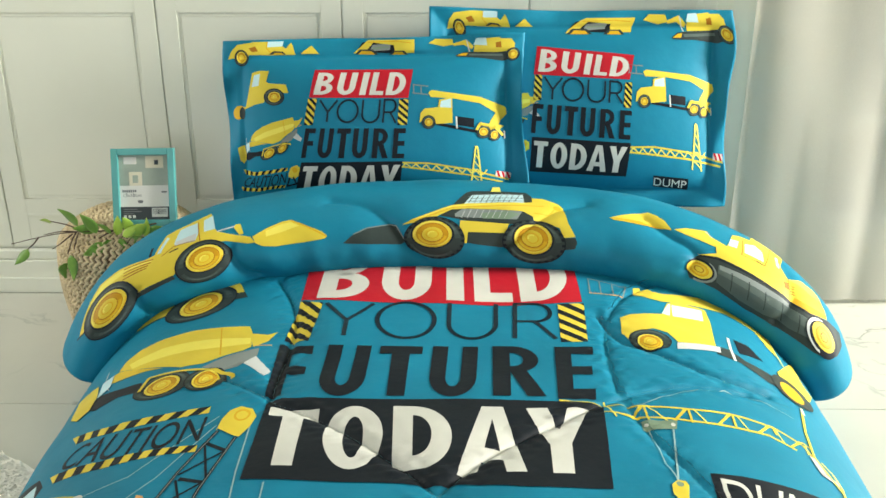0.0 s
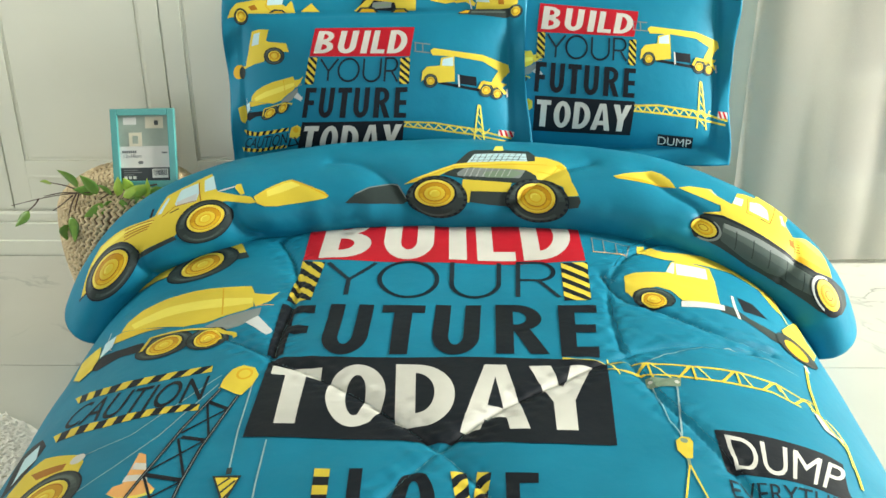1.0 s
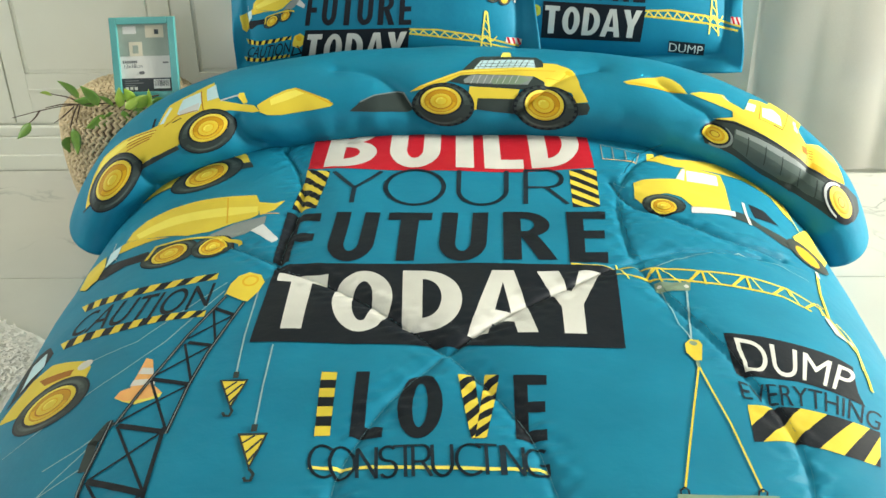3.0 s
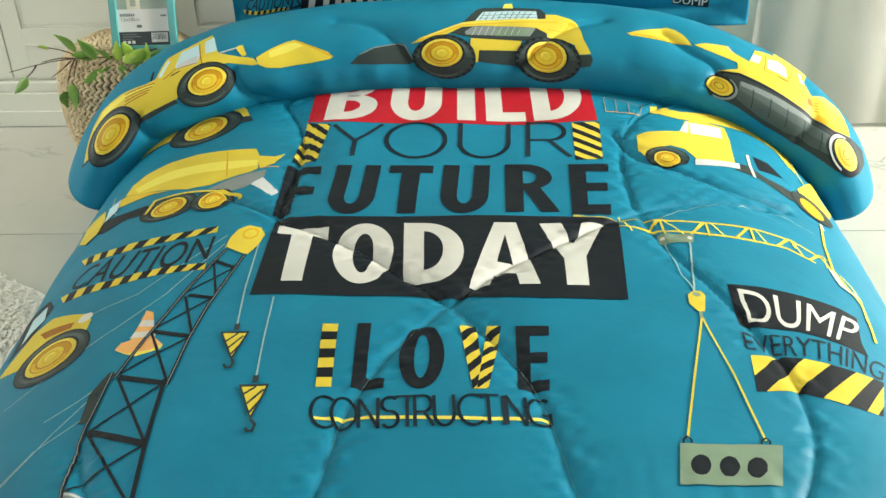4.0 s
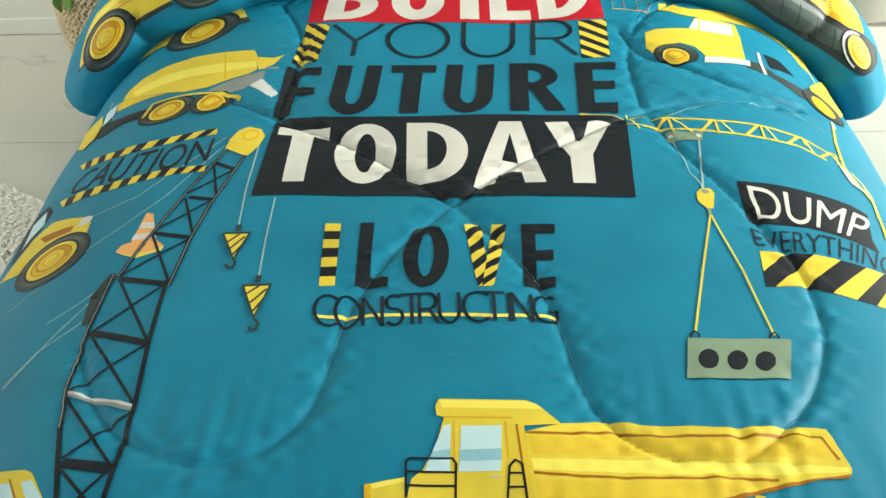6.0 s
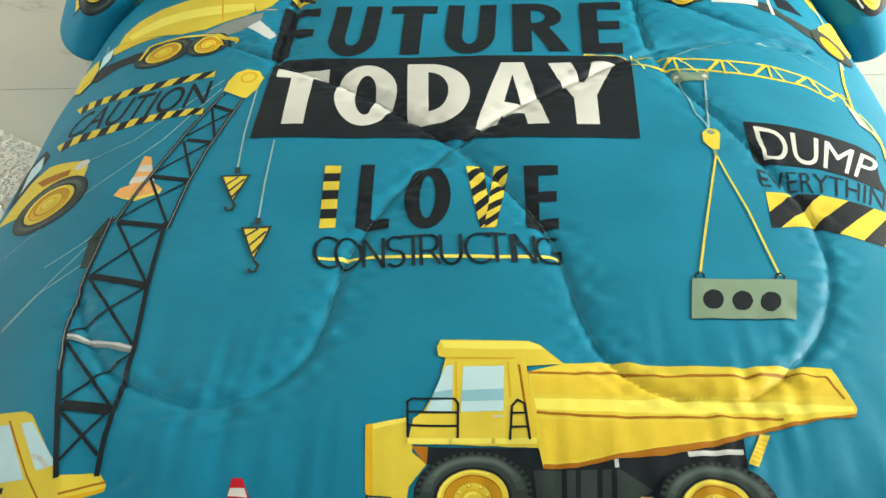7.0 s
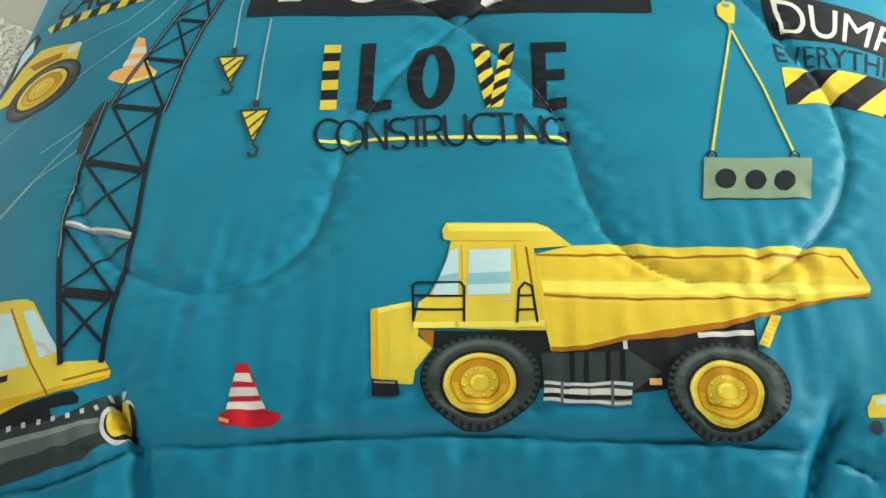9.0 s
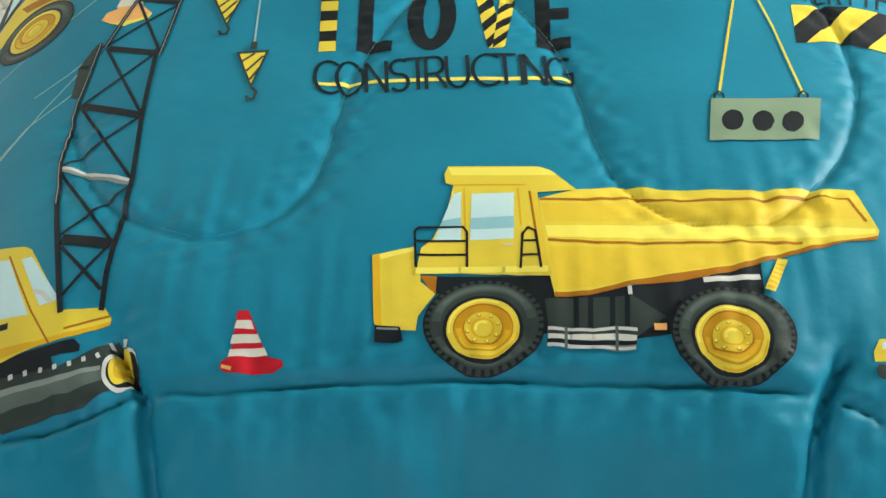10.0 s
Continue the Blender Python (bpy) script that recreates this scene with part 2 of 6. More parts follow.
BED = comforter_sheet()
FOLD = fold_sheet()
PILLOW_A = pillow_sheet(0.755, 0.455, (-0.165, 1.04, 0.335), 14, 0, -1.2, 21)
PILLOW_B = pillow_sheet(0.765, 0.508, (0.352, 1.12, 0.335), 12, 0, -0.4, 31)
# ---- end of cloth shapes ----


def part(name, bm, mats, parent=None, label=""):
    """One mesh object out of a bmesh, under a thing or under a part."""
    me = bpy.data.meshes.new(name)
    bm.to_mesh(me)
    bm.free()
    return meshed(name, me, mats, parent, label)


def meshed(name, me, mats, parent=None, label=""):
    for m in mats if isinstance(mats, (list, tuple)) else [mats]:
        me.materials.append(m)
    ob = new(name, me)
    if parent:
        ob.parent = parent
    return tagged(ob, label) if label else ob


def smooth(ob, angle=None):
    for f in ob.data.polygons:
        f.use_smooth = True
    return ob


def sheet_mesh(name, sheet, mat, parent=None, keep=None, label="", back=0.0):
    """Mesh of a sheet; back: thickness closed behind it."""
    nu, nv = len(sheet.us), len(sheet.vs)
    verts = sheet.p.reshape(-1, 3)
    faces = []
    for i in range(nu - 1):
        for j in range(nv - 1):
            if keep is None or keep[i:i + 2, j:j + 2].any():
                a, b, c, d = i * nv + j, (i + 1) * nv + j, (i + 1) * nv + j + 1, i * nv + j + 1
                faces += [(a, b, c), (a, c, d)]
    me = bpy.data.meshes.new(name)
    if back:
        n = len(verts)
        rear = (sheet.p - back * sheet.n.mean(axis=(0, 1))).reshape(-1, 3)
        rim = [(i, 0) for i in range(nu)] + [(nu - 1, j) for j in range(1, nv)] + [(i, nv - 1) for i in range(nu - 2, -1, -1)] + [(0, j) for j in range(nv - 2, 0, -1)]
        rim = [i * nv + j for i, j in rim]
        faces = faces + [tuple(n + k for k in reversed(f)) for f in faces]
        faces += [(b, a, n + a, n + b) for a, b in zip(rim, rim[1:] + rim[:1])]
        verts = np.vstack([verts, rear])
    me.from_pydata(verts.tolist(), [], faces)
    return smooth(meshed(name, me, mat, parent, label))


def box(bm, x0, y0, z0, x1, y1, z1, bevel=0.0):
    r = bmesh.ops.create_cube(bm, size=1, matrix=Matrix.LocRotScale(((x0 + x1) / 2, (y0 + y1) / 2, (z0 + z1) / 2), None, (abs(x1 - x0), abs(y1 - y0), abs(z1 - z0))))
    if bevel:
        edges = list({e for v in r["verts"] for e in v.link_edges})
        bmesh.ops.bevel(bm, geom=edges, offset=bevel, segments=2, affect="EDGES", profile=0.5)
    return r


def block(name, dims, mat, parent=None, bevel=0.0, label=""):
    bm = bmesh.new()
    box(bm, *dims, bevel)
    return part(name, bm, mat, parent, label)


def thing(name, label, category, group="", kind="", at=(0, 0, 0)):
    ob = new(name)
    ob.location = at
    return tagged(ob, label, category, group, kind)

GREEN = dye("grey_green_print", (0.095, 0.13, 0.118))
DARK_B = dye("tyre_print", (0.050, 0.071, 0.066))
DARK_C = dye("lighter_tyre_print", (0.070, 0.098, 0.09))
DISH = dye("burnt_amber_print", (0.52, 0.27, 0.010))
INK = dye("blue_black_print", (0.012, 0.026, 0.038))
AMBERY = dye("deep_yellow_print", (0.69, 0.51, 0.04))
GLASSD = dye("window_blue_print", (0.26, 0.52, 0.60))

# ---- structure ----
WALL_Y = 1.31


def marble():
    m = material("white_marble_tile", (0.575, 0.58, 0.50), 0.22, second=(0.52, 0.53, 0.455), scale=2.5, detail=5, rough_var=0.06)
    n, l = m.node_tree.nodes, m.node_tree.links
    b = n["Principled BSDF"]
    base = b.inputs["Base Color"].links[0].from_socket
    co = n.new("ShaderNodeNewGeometry")
    warp = n.new("ShaderNodeTexNoise")
    warp.inputs["Scale"].default_value, warp.inputs["Detail"].default_value = 1.6, 6
    l.new(co.outputs["Position"], warp.inputs["Vector"])
    add = n.new("ShaderNodeVectorMath")
    add.operation = "MULTIPLY_ADD"
    add.inputs[1].default_value = (1.3, 1.3, 1.3)
    l.new(warp.outputs["Color"], add.inputs[0])
    l.new(co.outputs["Position"], add.inputs[2])
    mp = n.new("ShaderNodeMapping")
    mp.inputs["Rotation"].default_value, mp.inputs["Scale"].default_value = (0, 0, 0.5), (1.2, 3.4, 1)
    l.new(add.outputs[0], mp.inputs[0])
    vein = n.new("ShaderNodeTexNoise")
    vein.inputs["Scale"].default_value, vein.inputs["Detail"].default_value = 1.5, 3
    l.new(mp.outputs[0], vein.inputs["Vector"])
    sub = n.new("ShaderNodeMath")
    sub.operation = "SUBTRACT"
    sub.inputs[1].default_value = 0.5
    ab = n.new("ShaderNodeMath")
    ab.operation = "ABSOLUTE"
    l.new(vein.outputs["Fac"], sub.inputs[0])
    l.new(sub.outputs[0], ab.inputs[0])
    mr = n.new("ShaderNodeMapRange")
    mr.inputs["From Min"].default_value, mr.inputs["From Max"].default_value = 0.0, 0.02
    mr.inputs["To Min"].default_value, mr.inputs["To Max"].default_value = 0.85, 0.0
    l.new(ab.outputs[0], mr.inputs["Value"])
    patch = n.new("ShaderNodeTexNoise")
    patch.inputs["Scale"].default_value = 3.0
    l.new(co.outputs["Position"], patch.inputs["Vector"])
    pr = n.new("ShaderNodeMapRange")
    pr.inputs["From Min"].default_value, pr.inputs["From Max"].default_value = 0.45, 0.62
    l.new(patch.outputs["Fac"], pr.inputs["Value"])
    mul = n.new("ShaderNodeMath")
    mul.operation = "MULTIPLY"
    l.new(mr.outputs[0], mul.inputs[0])
    l.new(pr.outputs[0], mul.inputs[1])
    mix = n.new("ShaderNodeMix")
    mix.data_type = "RGBA"
    l.new(mul.outputs[0], mix.inputs["Factor"])
    l.new(base, mix.inputs["A"])
    mix.inputs["B"].default_value = (0.26, 0.27, 0.25, 1)
    l.new(mix.outputs["Result"], b.inputs["Base Color"])
    return m


MARBLE = marble()
GROUT = material("grey_grout", (0.42, 0.42, 0.39), 0.85)
floor = tagged(block("floor", (-4.0, -4.0, -0.1, 5.4, WALL_Y, -0.003), GROUT), "white marble tile floor with fine grey veins", "floor", kind="structure")


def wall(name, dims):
    return tagged(block(name, dims, WALL if "north" in name else UNSEEN_WALL), "plain painted wall", "wall", kind="structure")


# back wall, with an opening behind the curtain
tagged(block("wall_north", (-4.0, WALL_Y, -0.1, 1.02, WALL_Y + 0.12, 2.7), WALL), "white panelled wall behind the bed", "wall", kind="structure")
wall("wall_north", (1.02, WALL_Y, -0.1, 1.98, WALL_Y + 0.12, 0.17))
wall("wall_north", (1.02, WALL_Y, 2.2, 1.98, WALL_Y + 0.12, 2.7))
wall("wall_north", (1.98, WALL_Y, -0.1, 5.4, WALL_Y + 0.12, 2.7))
# unseen west and east walls, each with an opening for its lamp
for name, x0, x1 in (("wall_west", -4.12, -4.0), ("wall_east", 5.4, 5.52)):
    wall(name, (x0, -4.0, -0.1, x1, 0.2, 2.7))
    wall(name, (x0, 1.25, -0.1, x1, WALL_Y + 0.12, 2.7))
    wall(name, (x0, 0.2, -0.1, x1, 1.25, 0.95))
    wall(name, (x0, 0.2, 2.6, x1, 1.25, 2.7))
# unseen south wall with an opening for the added fill lamp
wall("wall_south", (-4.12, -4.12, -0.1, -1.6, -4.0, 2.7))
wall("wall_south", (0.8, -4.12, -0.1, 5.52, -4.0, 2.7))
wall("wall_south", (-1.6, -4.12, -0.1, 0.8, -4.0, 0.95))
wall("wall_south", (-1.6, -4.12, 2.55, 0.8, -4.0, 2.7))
# unseen ceiling that closes the room, duller than the white back wall
tagged(block("ceiling", (-4.12, -4.12, 2.7, 5.52, WALL_Y + 0.12, 2.8), CEIL), "plain grey ceiling out of view", "ceiling", kind="structure")

# panelled doors along the back wall: stiles, rails and a sunk panel with a bead
def wall_panel(x0, x1):
    t = thing("wall_panel", "white painted wall panel with a sunk centre and fine beading", "wall panel", "panels of the back wall")
    y1, g = WALL_Y - 0.0005, 0.0025
    y0 = y1 - 0.008
    a, b, z0, z1 = x0 + 0.055, x1 - 0.055, 0.285, 0.807
    for n, d in (("stile", (x0 + g, y0, 0.14, a, y1, 2.3)), ("stile", (b, y0, 0.14, x1 - g, y1, 2.3)), ("rail", (a, y0, 0.14, b, y1, z0)),
                 ("rail", (a, y0, z1, b, y1, 0.93)), ("rail", (a, y0, 2.15, b, y1, 2.3))):
        block(n, d, TRIM, t, 0.0012)
    for lo, hi in ((z0, z1), (0.93, 2.15)):
        block("centre_panel", (a + 0.011, y1 - 0.006, lo + 0.011, b - 0.011, y1, hi - 0.011), TRIM, t, 0.001)
        for d in ((a, y0 + 0.003, lo, a + 0.011, y1, hi), (b - 0.011, y0 + 0.003, lo, b, y1, hi),
                  (a + 0.011, y0 + 0.003, lo, b - 0.011, y1, lo + 0.011), (a + 0.011, y0 + 0.003, hi - 0.011, b - 0.011, y1, hi)):
            block("bead", d, TRIM, t, 0.0025)
    block("rail_bead", (a, y0 - 0.003, 0.232, b, y0, 0.241), TRIM, t, 0.0012)
    return t


first = wall_panel(-0.7545, -0.2655)
for k in (-6, -5, -4, -3, -2, -1, 1, 2):
    copy_thing(first, pose(0.489 * k, 0, 0))
base = tagged(block("baseboard", (-4.0, WALL_Y - 0.022, 0.0, 1.0, WALL_Y, 0.10), TRIM, None, 0.003), "stepped white skirting board", "baseboard", kind="structure")
block("cap", (-4.0, WALL_Y - 0.017, 0.10, 1.0, WALL_Y, 0.132), TRIM, base, 0.006)
block("toe_mould", (-4.0, WALL_Y - 0.03, 0.0, 1.0, WALL_Y - 0.022, 0.048), TRIM, base, 0.003)
tagged(block("baseboard", (1.0, WALL_Y - 0.02, 0.0, 5.4, WALL_Y, 0.11), TRIM, None, 0.003), "stepped white skirting board", "baseboard", kind="structure")

# window behind the curtain
PANE = bpy.data.materials.new("window_glass")
PANE.use_nodes = True
pb = PANE.node_tree.nodes["Principled BSDF"]
pb.inputs["Transmission Weight"].default_value, pb.inputs["Roughness"].default_value, pb.inputs["IOR"].default_value = 1.0, 0.02, 1.45
win = thing("window_1", "tall white framed window behind a sheer curtain", "window", kind="structure")
for d in ((1.02, 0.17, 1.07, 2.2), (1.47, 0.17, 1.53, 2.2), (1.93, 0.17, 1.98, 2.2)):
    block("window_frame", (d[0], WALL_Y + 0.03, d[1], d[2], WALL_Y + 0.09, d[3]), TRIM, win, 0.004)
for z in (0.17, 0.46, 2.15):
    for a, b in ((1.07, 1.47), (1.53, 1.93)):
        block("window_frame", (a, WALL_Y + 0.03, z, b, WALL_Y + 0.09, z + 0.05), TRIM, win, 0.004)
for a, b in ((1.07, 1.47), (1.53, 1.93)):
    for lo, hi in ((0.22, 0.46), (0.51, 2.15)):
        p = block("pane", (a, WALL_Y + 0.057, lo, b, WALL_Y + 0.063, hi), PANE, win)
        p.visible_shadow = False


def curtain_cloth():
    m = bpy.data.materials.new("sheer_curtain")
    m.use_nodes = True
    n, l = m.node_tree.nodes, m.node_tree.links
    out = n["Material Output"]
    n.remove(n["Principled BSDF"])
    d, t, tr = n.new("ShaderNodeBsdfDiffuse"), n.new("ShaderNodeBsdfTranslucent"), n.new("ShaderNodeBsdfTransparent")
    for x in (d, t):
        x.inputs["Color"].default_value = (0.60, 0.59, 0.52, 1)
    a, b = n.new("ShaderNodeMixShader"), n.new("ShaderNodeMixShader")
    wv = n.new("ShaderNodeTexNoise")
    wv.inputs["Scale"].default_value = 300
    mr = n.new("ShaderNodeMapRange")
    mr.inputs["To Min"].default_value, mr.inputs["To Max"].default_value = 0.06, 0.15
    l.new(wv.outputs["Fac"], mr.inputs["Value"])
    a.inputs[0].default_value = 0.35
    l.new(d.outputs[0], a.inputs[1])
    l.new(t.outputs[0], a.inputs[2])
    l.new(mr.outputs[0], b.inputs[0])
    l.new(a.outputs[0], b.inputs[1])
    l.new(tr.outputs[0], b.inputs[2])
    l.new(b.outputs[0], out.inputs[0])
    return m


def curtain():
    xs = np.linspace(0, 1, 260)
    zs = np.linspace(0.015, 2.35, 60)
    u, z = np.meshgrid(xs, zs, indexing="ij")
    # pleats that wander and open a little towards the hem
    ph = u * 46 + 0.9 * np.sin(u * 9.0) + 0.35 * np.sin(z * 1.7 + u * 5)
    amp = 0.0030 + 0.0022 * np.sin(u * 23 + 1)
    y = 1.235 + amp * np.sin(ph) * (1.0 - 0.25 * z / 2.35) + 0.006 * np.sin(z * 5 + u * 17)
    x = 0.78 + 1.3 * u + 0.012 * np.cos(ph)
    t = thing("curtain", "sheer white floor-length curtain hanging in soft pleats", "curtain")
    sheet_mesh("drape", Sheet(xs, zs, np.stack([x, y, z], 2)), curtain_cloth(), t)
    bm = bmesh.new()
    bmesh.ops.create_cone(bm, cap_ends=True, segments=12, radius1=0.012, radius2=0.012, depth=1.5, matrix=pose(1.43, 1.235, 2.36, 0, 90, 0))
    part("curtain_rod", bm, TRIM, t)


curtain()

# ---- bed ----
MATTRESS = material("mattress_ticking", (0.75, 0.74, 0.70), 0.8, bump=0.3)
mattress = thing("mattress", "white mattress under the comforter", "mattress")
block("mattress_core", (-0.42, -0.60, 0.0, 0.46, 1.26, 0.22), MATTRESS, mattress, 0.05)
g = body_left(*np.meshgrid(BED.us, BED.vs, indexing="ij"))
comforter = thing("comforter", "teal quilted comforter printed with yellow construction machines", "comforter")
cover = sheet_mesh("cover", BED, TEAL, comforter, g > 0)
fold = sheet_mesh("turned_down_edge", FOLD, TEAL, comforter)
HOLD = {id(BED): cover, id(FOLD): fold}
for sh, words in ((PILLOW_A, "teal flanged pillow with construction print, leaning in front"), (PILLOW_B, "teal flanged pillow with construction print, leaning behind another")):
    pl = thing("pillow", words, "pillow", "pillows at the head of the bed")
    HOLD[id(sh)] = sheet_mesh("sham", sh, TEAL, pl, back=0.05)


# ---- printed motifs: flat shapes laid on the cloth ----
def cut(poly, axis, at, above):
    """Part of a convex polygon on one side of a line."""
    out = []
    for i, p in enumerate(poly):
        q = poly[i - 1]
        dp, dq = p[axis] - at, q[axis] - at
        ip, iq = (dp >= 0) == above, (dq >= 0) == above
        if ip != iq:
            f = dq / (dq - dp)
            out.append(tuple(b + f * (a - b) for a, b in zip(p, q)))
        if ip:
            out.append(p)
    return out


def slices(poly, axis, start, step):
    """A convex polygon cut along the grid lines of its sheet."""
    lo = min(p[axis] for p in poly)
    hi = max(p[axis] for p in poly)
    k = math.floor((lo - start) / step + 1e-6) + 1
    rest = poly
    while start + k * step < hi - 1e-7 and len(rest) > 2:
        low = cut(rest, axis, start + k * step, False)
        if len(low) > 2:
            yield low
        rest = cut(rest, axis, start + k * step, True)
        k += 1
    if len(rest) > 2:
        yield rest


GLYPHS = {}


def glyphs(words, fat):
    """Triangles of a line of lettering, scaled into the unit square."""
    if (words, fat) not in GLYPHS:
        c = bpy.data.curves.new("lettering", "FONT")
        c.body, c.offset, c.resolution_u, c.size = words, fat, 9, 1.0
        ob = new("lettering", c)
        me = ob.to_mesh()
        me.calc_loop_triangles()
        v = np.array([p.co[:2] for p in me.vertices])
        tri = [tuple(t.vertices) for t in me.loop_triangles]
        v = (v - v.min(0)) / (v.max(0) - v.min(0))
        ob.to_mesh_clear()
        bpy.data.objects.remove(ob)
        bpy.data.curves.remove(c)
        GLYPHS[words, fat] = [[tuple(v[i]) for i in t] for t in tri]
    return GLYPHS[words, fat]


def bow(x, y, rx, ry, a0, a1, n=14):
    """Points of an arc."""
    return [(x + rx * math.cos(radians(a0 + (a1 - a0) * k / n)), y + ry * math.sin(radians(a0 + (a1 - a0) * k / n))) for k in range(n + 1)]


def hoop(x, y, rx, ry, wx, wy, a0, a1, n=20):
    """A curved heavy stroke as a row of quads."""
    o, i = bow(x, y, rx, ry, a0, a1, n), bow(x, y, rx - wx, ry - wy, a0, a1, n)
    return [[o[k], o[k + 1], i[k + 1], i[k]] for k in range(n)]


def bar(x0, y0, x1, y1):
    return [[(x0, y0), (x1, y0), (x1, y1), (x0, y1)]]


# heavy condensed capitals in the unit square
HEAVY = {
    "T": bar(0, 0.83, 1, 1) + bar(0.29, 0, 0.71, 0.83),
    "O": hoop(0.5, 0.5, 0.5, 0.5, 0.33, 0.17, 0, 360, 40),
    "D": bar(0, 0, 0.34, 1) + hoop(0.34, 0.5, 0.66, 0.5, 0.34, 0.17, -90, 90),
    "A": [[(0, 0), (0.29, 0), (0.5, 0.8), (0.5, 1), (0.34, 1)], [(1, 0), (0.66, 1), (0.5, 1), (0.5, 0.8), (0.71, 0)], [(0.33, 0.2), (0.67, 0.2), (0.62, 0.36), (0.38, 0.36)]],
    "Y": [[(0, 1), (0.34, 1), (0.5, 0.64), (0.5, 0.42), (0.33, 0.42)], [(1, 1), (0.67, 0.42), (0.5, 0.42), (0.5, 0.64), (0.66, 1)]] + bar(0.33, 0, 0.67, 0.42),
    "B": bar(0, 0, 0.36, 1) + hoop(0.36, 0.74, 0.56, 0.26, 0.31, 0.14, -90, 90) + hoop(0.36, 0.28, 0.64, 0.28, 0.34, 0.15, -90, 90),
    "U": bar(0, 0.35, 0.34, 1) + bar(0.66, 0.35, 1, 1) + hoop(0.5, 0.35, 0.5, 0.35, 0.34, 0.18, 180, 360),
    "I": bar(0, 0, 1, 1),
    "L": bar(0, 0, 0.43, 1) + bar(0.43, 0, 1, 0.17),
    "F": bar(0, 0, 0.42, 1) + bar(0.42, 0.84, 1, 1) + bar(0.42, 0.42, 0.92, 0.58),
    "E": bar(0, 0, 0.42, 1) + bar(0.42, 0.84, 1, 1) + bar(0.42, 0.42, 0.95, 0.58) + bar(0.42, 0, 1, 0.16),
    "R": bar(0, 0, 0.34, 1) + bar(0.34, 0.86, 0.40, 1) + bar(0.34, 0.44, 0.40, 0.58) + hoop(0.40, 0.72, 0.50, 0.28, 0.30, 0.14, -90, 90) + [[(0.34, 0.46), (0.66, 0.48), (1, 0), (0.65, 0)]],
}
# thin wide capitals as pen strokes in the unit square
LIGHT = {
    "Y": [[(0, 1), (0.5, 0.45), (1, 1)], [(0.5, 0.47), (0.5, 0)]],
    "O": [bow(0.5, 0.5, 0.5, 0.5, 0, 360, 40)],
    "U": [[(0, 1)] + bow(0.5, 0.38, 0.5, 0.38, 180, 360, 20) + [(1, 1)]],
    "R": [[(0, 0), (0, 1), (0.5, 1)] + bow(0.5, 0.73, 0.40, 0.27, 90, -90, 16) + [(0, 0.46)], [(0.5, 0.46), (1, 0)]],
    "C": [bow(0.58, 0.5, 0.58, 0.5, 48, 312, 26)],
    "N": [[(0, 0), (0, 1), (1, 0), (1, 1)]],
    "S": [bow(0.5, 0.76, 0.44, 0.24, 35, 270, 14) + bow(0.5, 0.26, 0.46, 0.26, 90, -145, 14)],
    "T": [[(0, 1), (1, 1)], [(0.5, 1), (0.5, 0)]],
    "I": [[(0.5, 0), (0.5, 1)]],
    "G": [bow(0.55, 0.5, 0.55, 0.5, 52, 312, 26) + [(0.97, 0.12), (0.97, 0.46), (0.6, 0.46)]],
}


def along(pts, f):
    """Point at a fraction of a polyline, smoothly."""
    n = len(pts) - 1
    if n == 1:
        return (pts[0][0] + f * (pts[1][0] - pts[0][0]), pts[0][1] + f * (pts[1][1] - pts[0][1]))
    if n == 2:
        s = [math.dist(pts[0], pts[1]), math.dist(pts[1], pts[2])]
        m = s[0] / sum(s)
        w = ((f - m) * (f - 1) / m, f * (f - 1) / (m * (m - 1)), f * (f - m) / (1 - m))
        return tuple(sum(w[i] * pts[i][k] for i in range(3)) for k in (0, 1))
    a = f * n
    i = min(int(a), n - 1)
    return (pts[i][0] + (a - i) * (pts[i + 1][0] - pts[i][0]), pts[i][1] + (a - i) * (pts[i + 1][1] - pts[i][1]))


